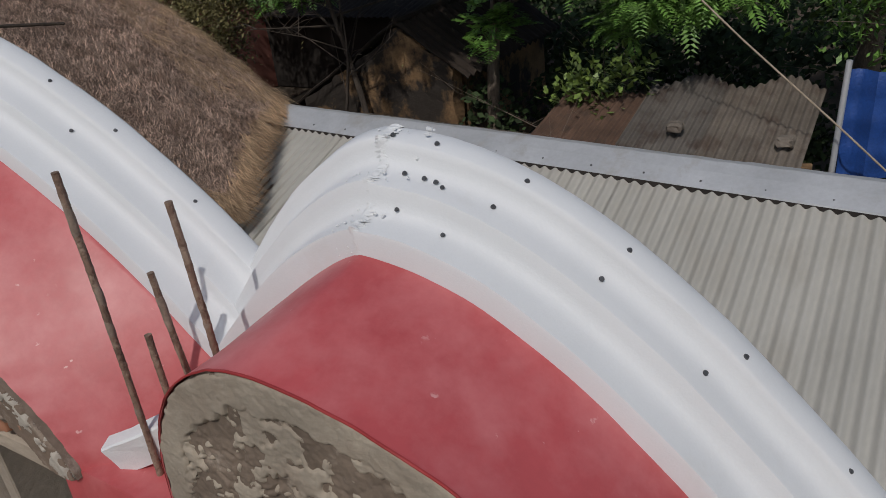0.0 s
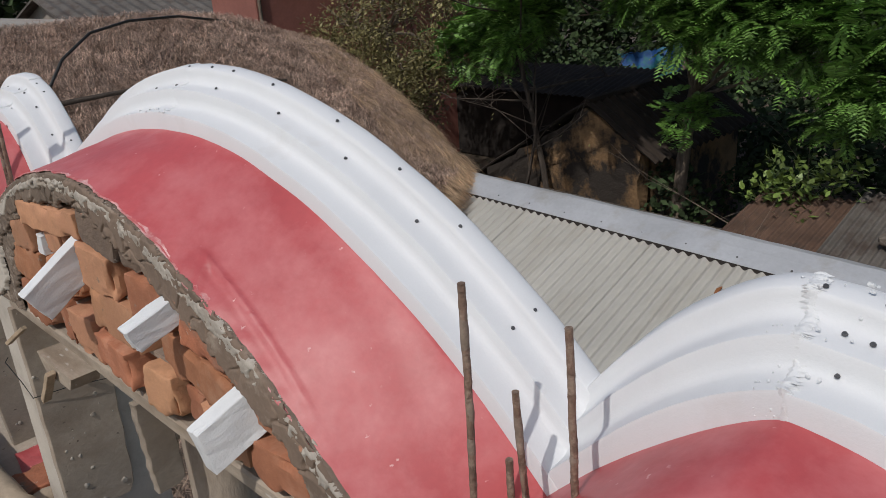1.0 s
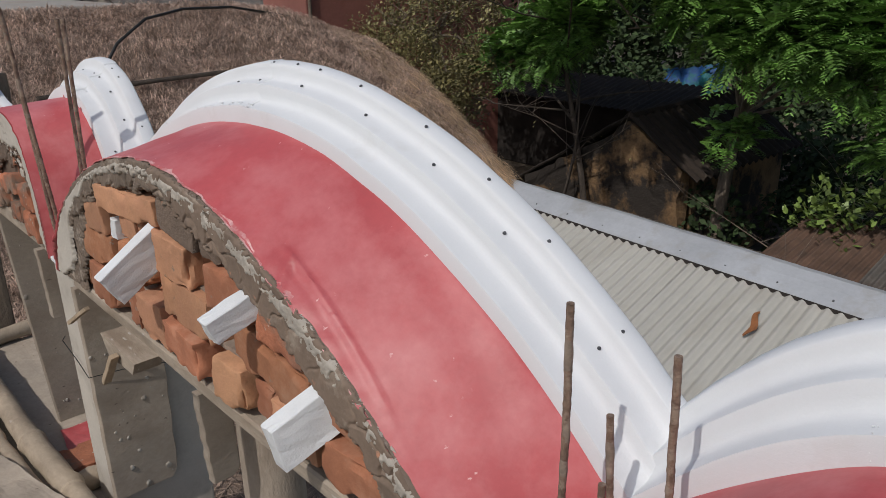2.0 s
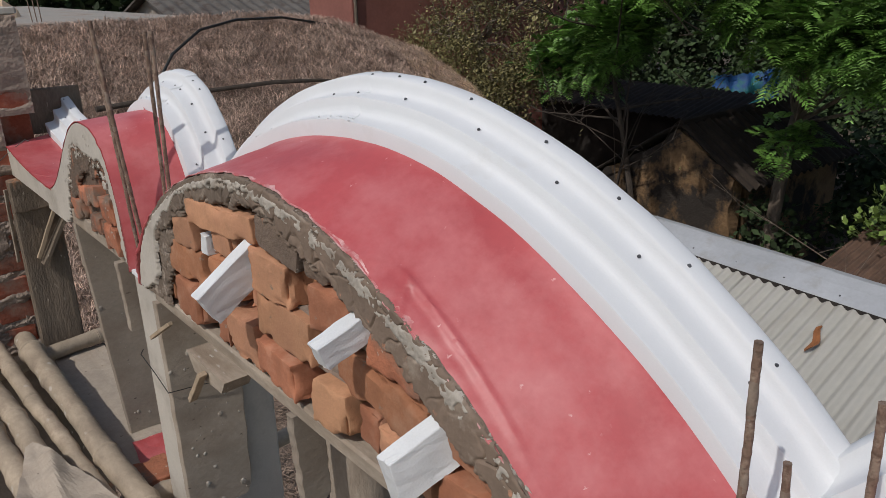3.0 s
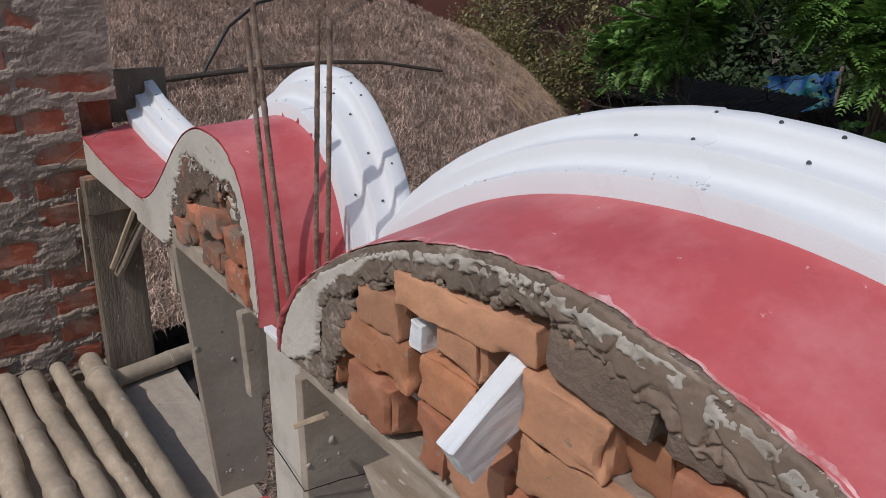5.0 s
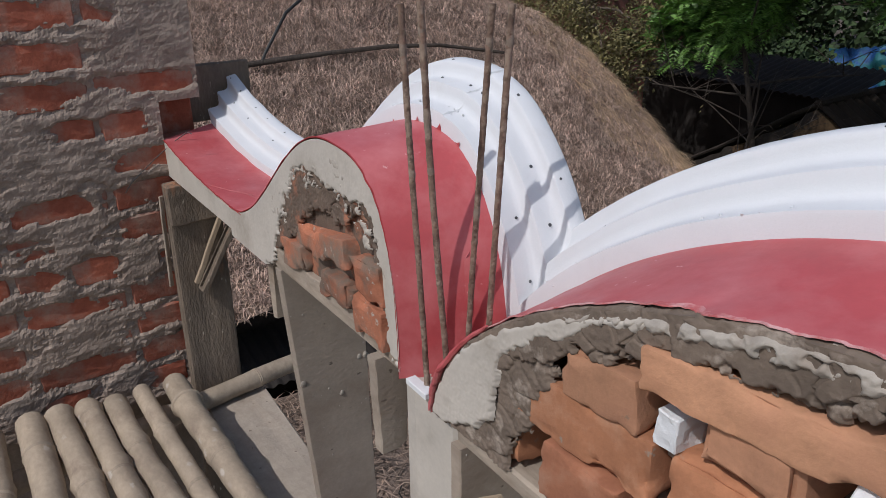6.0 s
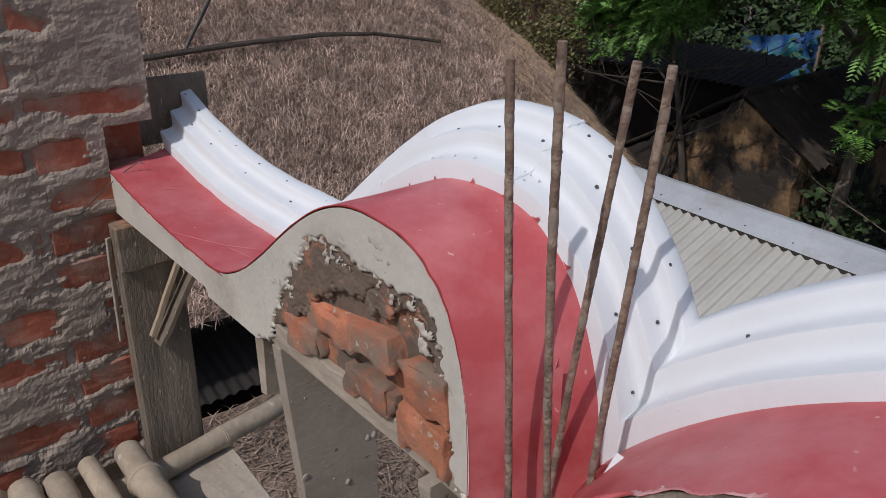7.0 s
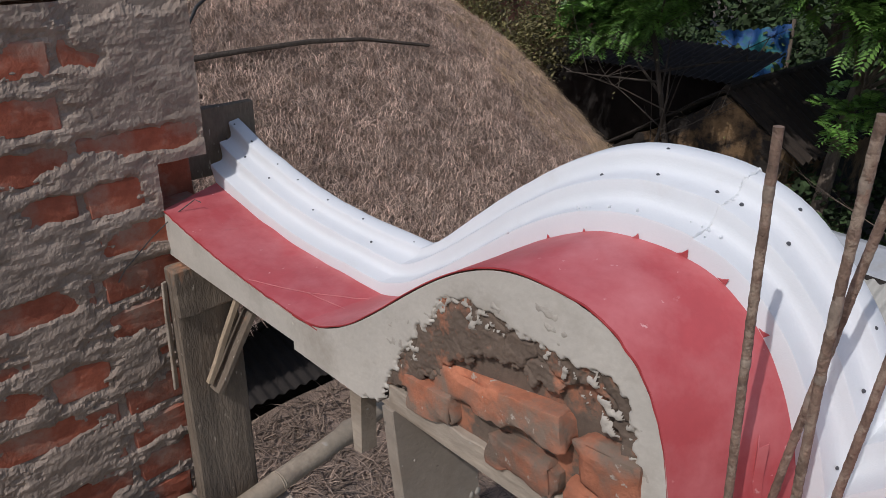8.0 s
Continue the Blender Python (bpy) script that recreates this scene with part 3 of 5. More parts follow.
deck_plank = tagged(part("deck_plank", box_bm((1.15, 0.165, 0.022), (0.66, 0.035, 3.37), 0.003, 0.004, 4, 5, None, pose(0, 0, 0, 0, 0, -3)), M["pale_dust"]), "pale dusty plank lying along the deck", "plank")
rows = []
for i in range(41):                       # an empty cement bag, creased over the canes
    s = i / 40
    x = 0.84 + 0.85 * s
    left, right = -0.245 - 0.28 * s, -0.225 + 0.22 * s ** 0.8
    row = []
    for j in range(25):
        y = left + (right - left) * j / 24
        fold = 0.016 * abs(noise.noise(Vector((x * 7, y * 11, 3)))) + 0.010 * noise.noise(Vector((x * 19, y * 17, 5))) + 0.012 * max(0.0, 1 - abs(y + 0.2 + 0.12 * (x - 0.9)) / 0.03)
        row.append((x + 0.02 * noise.noise(Vector((y * 20, 1, 1))) * (1 - s), y, 3.505 + fold - 0.02 * (j in (0, 24))))
    rows.append(row)
tagged(part("cement_bag", grid_bm(rows, 0.003), M["pale_dust"]), "empty dusty cement bag draped over the bamboo canes", "paper bag")
tagged(part("red_offcut", box_bm((0.12, 0.105, 0.003), (0.87, 0.055, 3.388), 0, 0.004, 1, 5, None, pose(0, 0, 0, 2, 2, -8)), M["red_sheet"]), "torn offcut of red sheet on the plank", "plastic offcut")
tagged(part("brick_bat", worn_brick((0.11, 0.09, 0.05), 3.0, 1.6), M["brick_smear"], smooth=True), "broken brick covered in cement dust", "brick").location = (1.02, -0.0, 3.403)
tagged(part("stop_board", box_bm((0.02, 0.185, 0.15), (-0.137, 0.185, 4.18), 0.003, 0.002, 4, 2), M["old_plank"]), "grey stop board behind the foam's end", "board")


# ---- red sheets, cores and foam mouldings ----
def sheet_edge(name, s, torn):
    """How far the sheet's front edge lies behind the face, in metres."""
    if not torn:
        return 0.002 * noise.noise(Vector((s * 30, 1, 1))) - 0.003
    wild = 0.3 + 0.4 * max(0.0, 1 - abs(s - 0.36) / 0.28)
    tear = 0.6 * noise.noise(Vector((s * 15, 7, 1))) + 0.9 * (0.5 - abs(noise.noise(Vector((s * 26, 3, 1)))) * 2.4) + 0.5 * noise.noise(Vector((s * 60, 3, 1))) + 0.2 * noise.noise(Vector((s * 120, 5, 1))) + 0.22 * noise.noise(Vector((s * 210, 5, 1))) + 0.16 * noise.noise(Vector((s * 520, 9, 1)))
    return -0.004 - 0.008 * max(0.0, min(1.0, (0.17 - s) * 12)) - 0.005 * max(0.0, min(1.0, (s - 0.58) * 10)) + torn * max(-0.5, 0.15 * wild + tear * wild)


def sheet_point(name, s, v, torn):
    p = red_point(name, s, v + (1 - v) ** 4 * sheet_edge(name, s, torn) / Y_RED, 0.0028)
    if torn:
        p.z += (1 - v) ** 8 * 0.004 * noise.noise(Vector((s * 45, 1, 4))) + 0.0015 * noise.noise(Vector((s * 9 + v * 2, v * 3, 9)))
        if s > 0.63:                     # a crease where the sheet sags, and the fold from its upper end to the edge
            w = p.y / Y_RED
            at = 0.18 - 0.85 * (s - 0.655) + 0.008 * math.sin(s * 19)
            rise = max(0.0, min(1.0, (s - 0.645) * 40)) * max(0.0, min(1.0, (0.84 - s) * 7))
            p.z += rise * (0.0035 * max(0.0, 1 - abs(w - at) / 0.035) - 0.0012 * max(0.0, 1 - abs(w - at + 0.06) / 0.05))
            fold = 0.655 + (0.2 - w) * 0.12
            p.z += 0.003 * max(0.0, 1 - abs(s - fold) / 0.005) * max(0.0, min(1.0, (0.22 - w) * 12))
    else:
        p.z += 0.0014 * noise.noise(p * 16)
    return p


SCRATCHES = (((0.60, 0.04), (0.80, 0.38), (0.93, 0.70), (0.99, 0.92)), ((0.80, 0.38), (0.97, 0.48)), ((0.27, 0.45), (0.30, 0.66)))


def red_sheet(name, label, torn):
    rows = []
    count, rows_n = (1120, 52) if torn else (200, 16)
    for i in range(count + 1):
        row = [sheet_point(name, i / count, j / rows_n, torn) for j in range(rows_n + 1)]
        row[-1].y += 0.004
        rows.append(row)
    sheet = tagged(part("red_sheet", grid_bm(rows, 0.0012), M["red_sheet"], smooth=True), label, "plastic sheet", "red sheets on the arch")
    rim = []
    for i in range(count + 1):            # the edge, curled a little and frayed pale where it is torn
        p = rows[i][0]
        curl = 0.0012 + 0.0016 * noise.noise(Vector((i * 0.155, 2, torn * 100)))
        back = 0.5 + max(0.0, 3.6 * noise.noise(Vector((i * 0.015, 4, 1))) + 2.4 * noise.noise(Vector((i * 0.055, 2, 2))) + 1.5 * noise.noise(Vector((i * 0.21, 2, 2)))) if torn else 0.15
        deep = rows[i][int(back)].lerp(rows[i][int(back) + 1], back % 1)
        rim.append([deep + Vector((0, 0, 0.0004)), p + Vector((0, 0.0014, 0.0006)), p + Vector((0, 0, 0.0006 + 0.2 * curl)), p + Vector((0, -0.0006, 0.4 * curl)), p + Vector((0, -0.0007, -0.0008)), p + Vector((0, 0.0006, -0.0014))])
    part("frayed_edge" if torn else "cut_edge", grid_bm(rim), M["red_edge" if torn else "red_rim"], sheet, "pale frayed edge" if torn else "dark red cut edge", smooth=True)
    for line in SCRATCHES if name == "flat" else ():
        pts = []
        for (s0, v0), (s1, v1) in zip(line, line[1:]):
            pts += [sheet_point(name, s0 + (s1 - s0) * q / 30, v0 + (v1 - v0) * q / 30, torn) for q in range(30)]
        ribbon = []
        for i, p in enumerate(pts):
            side = (pts[min(i + 1, len(pts) - 1)] - pts[max(i - 1, 0)]).cross(Vector((0, 0, 1))).normalized() * (0.0005 + 0.0014 * abs(noise.noise(p * 33)))
            ribbon.append([p - side + Vector((0, 0, 0.0008)), p + Vector((0, 0, 0.0014)), p + side + Vector((0, 0, 0.0008))])
        part("scratch", grid_bm(ribbon), M["red_scuff"], sheet, "pale scratch")
    if torn:
        part("rolled_edge", tube_bm([rows[i][0] + Vector((-0.001, -0.002, 0.001)) for i in range(4, 236, 6)], [0.0012 + 0.0028 * math.sin(math.pi * i / 38) ** 0.5 for i in range(39)], 7, None, 0.001, 3), M["red_sheet"], sheet, "rolled red edge", smooth=True)
    return sheet


def core(name, label, mat, face=0.012):
    """The masonry body under the sheet."""
    bm = bmesh.new()
    count = 60
    loops = []
    low = BASE + 0.006 if name in ("flat", "small") else BASE - 0.01
    for y, v in ((face, 0.0), (0.10, 0.7), (0.235, 1.0)):
        top = [red_point(name, i / count, v, -0.004) for i in range(count + 1)]
        loops.append([Vector((p.x, y, max(p.z, low + 0.002))) for p in top])
    rows = [[Vector((p.x, p.y, low)) for p in loops[0]]] + loops + [[Vector((p.x, p.y, low)) for p in loops[-1]]]
    grid_bm(rows, 0, bm)
    bm.verts.ensure_lookup_table()
    n = count + 1
    for i in (0, count):
        bm.faces.new([bm.verts[r * n + i] for r in range(5)])
    return part("cement_bed" if name == "flat" else "masonry_lobe", bm, mat)


def clods(p, scale, gap):
    """0 in the cracks between clods, 1 on them."""
    d = noise.voronoi(Vector((p.x, p.z, 0.3)) * scale + noise.noise_vector(p * 40) * 0.35)[0]
    return max(0.0, min(1.0, (d[1] - d[0]) / gap))


CELL = 0.0016
GRIDS = {}


def face_grid(name):
    """Squares over a lobe's face: place, depth below the edge and share of the edge, for each corner."""
    if name in GRIDS:
        return GRIDS[name]
    line = np.array([LOBES[name][0](i / 900) for i in range(901)])
    way = np.gradient(line, axis=0)
    way /= np.linalg.norm(way, axis=1)[:, None]
    xs = np.arange(line[:, 0].min() - 2 * CELL, line[:, 0].max() + 2 * CELL, CELL)
    zs = np.arange(BASE - 0.008, line[:, 1].max() + 2 * CELL, CELL)
    place = np.stack(np.meshgrid(xs, zs, indexing="ij"), -1)
    near = np.stack([np.argmin(((row[:, None] - line[None]) ** 2).sum(-1), 1) for row in place])
    off = place - line[near]
    inside = off[..., 0] * way[near][..., 1] - off[..., 1] * way[near][..., 0]
    depth = np.sign(inside) * np.linalg.norm(off, axis=-1)
    rim = (depth < 0) & (depth > -1.6 * CELL)
    place[rim] = line[near][rim]
    GRIDS[name] = place, depth, near / 900.0
    return GRIDS[name]


def plaster(name, s0, s1, upper, lower, front, mat, parent, label, name_, seed=0.0, rag=0.006, relief=0.0015, crack=0.0, crumb=0.0, gaps=None, thick=0.003):
    """A flat layer of mortar between two depths below the lobe's edge, with a broken border, cracks into plates and a crumbly lower part."""
    place, depth, share = face_grid(name)
    tops, lows = upper(share), lower(share)
    ends = np.minimum(share - s0, s1 - share) * 1.4
    room = np.minimum(np.minimum(lows - depth, depth - tops), ends)
    shift = Vector((seed * 3.1, seed, seed * 1.7))
    verts, faces, index = [], [], {}
    for i, j in np.argwhere((room > -2.4 * rag) & (depth > -1.6 * CELL)):
        d, top, low = depth[i, j], tops[i, j], lows[i, j]
        x, z = place[i, j]
        k = Vector((x, 0, z)) + shift
        big, fine = noise.noise(k * 23), noise.noise(k * 70)
        torn = rag * (1.0 * big + 0.75 * fine + 0.5 * noise.noise(k * 170))
        m = min(low - d, ends[i, j]) + torn
        m = min(m, d - top + 0.35 * torn + 0.002 * fine)
        if gaps is not None:
            m = min(m, 0.02 * (0.8 * noise.noise(k * 15 + Vector((0, 5, 0))) + 0.7 * noise.noise(k * 48) + 0.55 * noise.noise(k * 130) + gaps))
        if m < -0.004:
            continue
        y = front + thick * max(0.0, 1 - m / 0.004) ** 1.6
        y -= relief * (0.9 * noise.noise(k * 16) + 0.5 * fine + 0.35 * noise.noise(k * 210))
        if crumb:
            loose = max(0.0, min(1.0, (d - top - 0.15 * (low - top)) / (0.5 * (low - top)) + 0.5 * big))
            y -= crumb * loose * (0.8 * noise.noise(k * 60) + abs(noise.noise(k * 150)) + 0.6 * noise.noise(k * 300) - 0.3)
        if crack:
            y += crack * (1 - clods(k, 24, 0.09)) * max(0.0, min(1.0, 0.6 + 2.8 * noise.noise(k * 8)))
        index[(i, j)] = len(verts)
        verts.append((x, y, z))
    for (i, j), a in index.items():
        ring = (a, index.get((i + 1, j)), index.get((i + 1, j + 1)), index.get((i, j + 1)))
        if None not in ring:
            faces.append(ring)
    ob = new(name_, mesh_of(name_, verts, faces, M[mat], True))
    ob.parent = parent
    tagged(ob, label)
    return ob


def steps_of(*pairs):
    """A curve through (place, value) pairs."""
    xs, ys = [a for a, _ in pairs], [c for _, c in pairs]
    return lambda s: np.interp(s, xs, ys)


PALE = {(1.446, 4.152), (1.606, 4.164), (1.545, 4.214), (1.750, 4.152), (1.754, 4.078), (1.916, 4.004), (1.644, 4.006), (2.064, 4.004)}      # the sandier bricks


def face_bricks(parent, bricks, tones):
    """Bricks of a lobe's face: x from, x to, z from, z to, tilt in degrees, how far the face stands out."""
    for k, (x0, x1, z0, z1, tilt, out) in enumerate(bricks):
        own = worn_brick((x1 - x0 - 0.0005, 0.11, z1 - z0 - 0.0005), k * 1.7 + x0, 0.65)
        bmesh.ops.transform(own, matrix=pose((x0 + x1) / 2, 0.055 - out - 0.008 * (plain_hash(k, 2, 7) - 0.55), (z0 + z1) / 2, 4 * plain_hash(k, 9) - 2, tilt, 8 * plain_hash(k, 4) - 5), verts=own.verts)
        tone = "brick_pale" if (x0, z0) in PALE else "brick" if k < tones[0] else "brick_smear" if k < tones[1] else "brick_dark"
        part("brick", own, M[tone], parent, smooth=True)


flat_core = tagged(core("flat", "", M["cement"], -0.002), "grey cement bed of the arch beside the pier", "cement bed")
small = tagged(core("small", "", M["smeared_mortar"]), "brick and cement lobe with a smooth cement rim", "masonry lobe")
large = tagged(core("large", "", M["brick_dark"], 0.07), "rough brick lobe with lumpy mortar along its edge", "masonry lobe")
third = tagged(core("third", "", M["wet_mortar"], 0.004), "masonry lobe faced with patchy grey cement", "masonry lobe")


def cap(name, thick, mat, parent, label):
    """A layer of mortar between the bricks and the sheet."""
    rows = []
    for i in range(161):
        s = 0.01 + 0.98 * i / 160
        x, z = LOBES[name][0](s)
        x2, z2 = LOBES[name][0](min(1, s + 0.004))
        x1, z1 = LOBES[name][0](max(0, s - 0.004))
        t = Vector((x2 - x1, 0, z2 - z1)).normalized()
        inward = Vector((t.z, 0, -t.x))
        top, back = red_point(name, s, 0.02, 0.0), red_point(name, s, 1.0, -0.002)
        lead = Vector((0, -0.0075 - top.y, 0))
        ring = [top + lead - Vector((0, 0, 0.003)), top - Vector((0, 0, 0.001)), top.lerp(back, 0.5), back + Vector((0, 0.09, 0)), back + Vector((0, 0.09, 0)) + inward * thick, top + inward * thick + lead, top + lead - Vector((0, 0, 0.003))]
        rows.append([p + noise.noise_vector(p * 60) * 0.0008 for p in ring])
    for row in rows:
        row[-1] = row[0].copy()
        for p in row:
            p.z = max(p.z, BASE - 0.008)
    bm = grid_bm(rows)
    bmesh.ops.remove_doubles(bm, verts=bm.verts[:], dist=0.0001)
    return part("mortar_cap", bm, M[mat], parent, label)


cap("large", 0.034, "wet_mortar", large, "dark damp mortar under the sheet")
for key, text, torn in (("flat", "smooth red plastic sheet on the flat end of the arch", 0), ("small", "red plastic sheet bent over the small lobe", 0),
                        ("large", "red plastic sheet with a torn front edge over the large lobe", 0.011), ("third", "red plastic sheet over the cement-faced lobe", 0)):
    red_sheet(key, text, torn)
none, lip = steps_of((0, 0.0), (1, 0.0)), steps_of((0, 0.003), (0.12, 0.004), (0.2, 0.009), (0.5, 0.009), (0.6, 0.004), (1, 0.002))
plaster("small", 0.0, 0.995, steps_of((0, -0.01), (1, -0.01)), steps_of((0, 0.10), (0.17, 0.11), (0.21, 0.075), (0.25, 0.058), (0.29, 0.048), (0.36, 0.020), (0.39, 0.026), (0.44, 0.055), (0.5, 0.074), (0.62, 0.066), (0.72, 0.048), (0.8, 0.034), (1, 0.034)),
        -0.003, "cement", small, "pale smooth cement rim", "cement_band", 1.0, 0.011, 0.0007)
plaster("small", 0.16, 0.97, none, steps_of((0, 0.11), (0.35, 0.098), (0.5, 0.126), (0.62, 0.118), (0.72, 0.085), (0.8, 0.055), (1, 0.05)), 0.0005, "smeared_mortar", small, "dark damp mortar", "mortar_band", 2.0, 0.016, 0.003, crack=0.006)
plaster("small", 0.22, 0.9, steps_of((0, 0.02), (1, 0.02)), steps_of((0, 0.09), (0.4, 0.07), (0.6, 0.10), (1, 0.06)), -0.0035, "cement_lump", small, "flaking patches of pale cement", "cement_patch", 6.0, 0.010, 0.0008, crumb=0.0005, gaps=-0.34, thick=0.0016)
plaster("large", 0.10, 0.66, none, steps_of((0.1, 0.05), (0.3, 0.046), (0.5, 0.044), (0.66, 0.04)), -0.0085, "wet_mortar", large, "dark damp mortar cracked into clods", "mortar_band", 3.0, 0.011, 0.0018, crack=0.012)
plaster("large", 0.50, 0.99, none, steps_of((0.5, 0.03), (0.56, 0.055), (0.66, 0.066), (0.8, 0.058), (0.92, 0.05), (1, 0.03)), -0.0115, "mortar_skim", large, "smooth brown mortar drawn over the bricks", "mortar_skim", 4.0, 0.010, 0.0010, crack=0.006)
plaster("large", 0.30, 0.985, lip, steps_of((0.3, 0.016), (0.5, 0.026), (0.7, 0.028), (1, 0.018)), -0.0125, "cement_lump", large, "crumbly pale grey cement along the edge", "cement_patch", 5.0, 0.006, 0.0015, crumb=0.0012, gaps=0.14)
plaster("large", 0.0, 0.26, none, steps_of((0, 0.16), (0.06, 0.15), (0.17, 0.125), (0.26, 0.075)), -0.004, "wet_mortar", large, "dark mortar smeared over the brick ends", "mortar_smear", 7.0, 0.012, 0.003, crack=0.003)
plaster("large", 0.012, 0.37, steps_of((0, 0.003), (0.16, 0.003), (0.22, 0.008), (0.4, 0.010)), steps_of((0, 0.02), (0.05, 0.052), (0.10, 0.082), (0.15, 0.085), (0.185, 0.06), (0.21, 0.034), (0.3, 0.026), (0.37, 0.016)),
        -0.0105, "cement", large, "pale smeared cement", "cement_smear", 8.0, 0.006, 0.0008, crumb=0.0007)
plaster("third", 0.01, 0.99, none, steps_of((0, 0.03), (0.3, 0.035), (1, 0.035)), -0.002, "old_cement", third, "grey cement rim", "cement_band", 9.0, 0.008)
plaster("third", 0.03, 0.97, none, steps_of((0, 0.10), (0.5, 0.13), (1, 0.10)), 0.001, "wet_mortar", third, "damp brown mortar", "mortar_band", 10.0, 0.014, 0.003, crack=0.003)
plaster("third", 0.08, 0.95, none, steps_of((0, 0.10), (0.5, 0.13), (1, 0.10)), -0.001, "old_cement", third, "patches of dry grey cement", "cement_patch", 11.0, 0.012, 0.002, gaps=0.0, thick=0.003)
face_bricks(small, [(0.766, 1.0, 4.094, 4.142, -10, 0.010), (0.728, 0.822, 4.034, 4.086, -6, 0.006), (0.876, 0.986, 4.036, 4.082, -6, 0.010),
                    (1.006, 1.088, 4.088, 4.150, -6, 0.010), (1.0, 1.09, 4.02, 4.082, -3, 0.006)], (0, 9))
part("cement_bed", box_bm((0.42, 0.1, 0.032), (0.895, 0.051, 4.025), 0.002, 0.003, 6, 30), M["pale_plank"], small, "pale strip of shuttering under the bricks", smooth=True)
face_bricks(large, [(1.29, 1.378, 4.004, 4.072, 0, -0.006), (1.424, 1.532, 4.006, 4.080, 1, 0.008), (1.580, 1.638, 4.004, 4.090, 2, 0.003), (1.644, 1.742, 4.006, 4.084, -2, 0.004),
                    (1.748, 1.868, 4.004, 4.068, 0, 0.006), (1.916, 2.002, 4.004, 4.074, -1, 0.006), (2.006, 2.05, 4.004, 4.060, 8, -0.014), (2.064, 2.17, 4.004, 4.064, -2, 0.0), (2.19, 2.30, 4.004, 4.064, 2, 0.004),
                    (1.355, 1.568, 4.080, 4.146, -4, 0.006), (1.577, 1.686, 4.096, 4.158, -1, 0.004), (1.692, 1.748, 4.09, 4.15, 0, -0.014), (1.754, 1.916, 4.078, 4.146, 0, 0.008),
                    (1.962, 2.186, 4.072, 4.138, 1, 0.006), (2.205, 2.30, 4.072, 4.138, 6, 0.006), (1.446, 1.545, 4.152, 4.208, -5, 0.010), (1.606, 1.700, 4.164, 4.224, -2, 0.006),
                    (1.750, 1.865, 4.152, 4.219, 2, 0.008), (1.868, 1.925, 4.15, 4.21, 0, -0.022), (1.934, 2.022, 4.148, 4.216, 2, 0.006), (2.064, 2.170, 4.144, 4.206, 5, 0.006),
                    (2.182, 2.235, 4.142, 4.184, 12, 0.0), (1.545, 1.772, 4.214, 4.258, -4, 0.010), (1.782, 1.910, 4.224, 4.270, 5, 0.006), (1.918, 2.075, 4.216, 4.258, 5, 0.006)], (20, 23))
for x0, x1, z in ((1.33, 2.27, 4.0755), (1.42, 2.22, 4.1445)):
    own = box_bm((x1 - x0, 0.075, 0.009), ((x0 + x1) / 2, 0.052, z), 0, 0.004, z * 7, 30)
    part("mortar_bed", own, M["mortar"], large)
bm = bmesh.new()
for i in range(70):
    s = 0.04 + 0.92 * (i + plain_hash(i, 1)) / 70
    x, z = LOBES["large"][0](s)
    x2, z2 = LOBES["large"][0](s + 0.004)
    t = Vector((x2 - x, 0, z2 - z)).normalized()
    p = Vector((x, -0.001 + 0.012 * plain_hash(i, 6), z)) + Vector((t.z, 0, -t.x)) * (0.004 + 0.030 * plain_hash(i, 2) ** 1.5)
    r = 0.0018 + 0.005 * plain_hash(i, 3) ** 3
    own = bmesh.ops.create_icosphere(bm, subdivisions=2, radius=r, matrix=Matrix.Translation(p))
    for v in own["verts"]:
        d = v.co - p
        v.co = p + Vector((d.x * 1.4, d.y * 0.8, d.z)) * (1 + 0.7 * noise.noise(v.co * 190))
tagged(part("mortar_crumb", bm, M["cement_lump"], large, "crumbled grey mortar"), kind="stuff")
face_bricks(third, [(2.70, 2.86, 4.07, 4.125, 0, 0.0), (2.66, 2.78, 4.004, 4.062, 0, 0.002), (2.79, 2.93, 4.004, 4.062, 0, 0.0)], (0, 9))


def moulding(name, label, s0, s1, cuts=(), steps=0.0):
    """A foam moulding on one lobe, of one length or of several butted ones."""
    root = thing("foam_moulding", label, "foam moulding", "foam mouldings on the arch")
    ends = [s0, *cuts, s1]
    for k, (a, c) in enumerate(zip(ends, ends[1:])):
        count = max(5, int(64 * (c - a)))
        rows = []
        kick = -0.0014 * k
        for i in range(count + 1):
            s = a + (c - a) * i / count
            if i == 0 and k:
                s += 0.0003 if name != "large" else 0.0002
            row = []
            for w, g in SECTION:
                p = foam_point(name, s, w, g)
                p += noise.noise_vector(p * 14) * 0.0016 + noise.noise_vector(p * 70) * 0.0005
                p.y += kick
                p.z += kick
                row.append(p)
            rows.append(row)
        bm = bmesh.new()
        grid_bm(rows, 0, bm)
        bm.verts.ensure_lookup_table()
        n = len(SECTION)
        for first in (0, count * n):
            bm.faces.new([bm.verts[first + q] for q in range(n)])
        bmesh.ops.remove_doubles(bm, verts=bm.verts[:], dist=0.0002)
        part("length", bm, M["foam"], root, smooth=True)
    return root


def on_foam(name, s, w, g):
    p = foam_point(name, s, w, g)
    n = (foam_point(name, s + 0.004, w, g) - p).cross(foam_point(name, s, w + 0.03, g + 0.015) - p)
    n = Vector((0, -0.25, 1)) if n.length < 1e-9 else n.normalized()
    return p, (n if n.z > 0 else -n)


def nail(root, name, s, w, g, size=0.0025):
    p, n = on_foam(name, s, w, g)
    bm = bmesh.new()
    bmesh.ops.create_cone(bm, cap_ends=True, segments=9, radius1=size, radius2=size * 0.7, depth=0.0016)
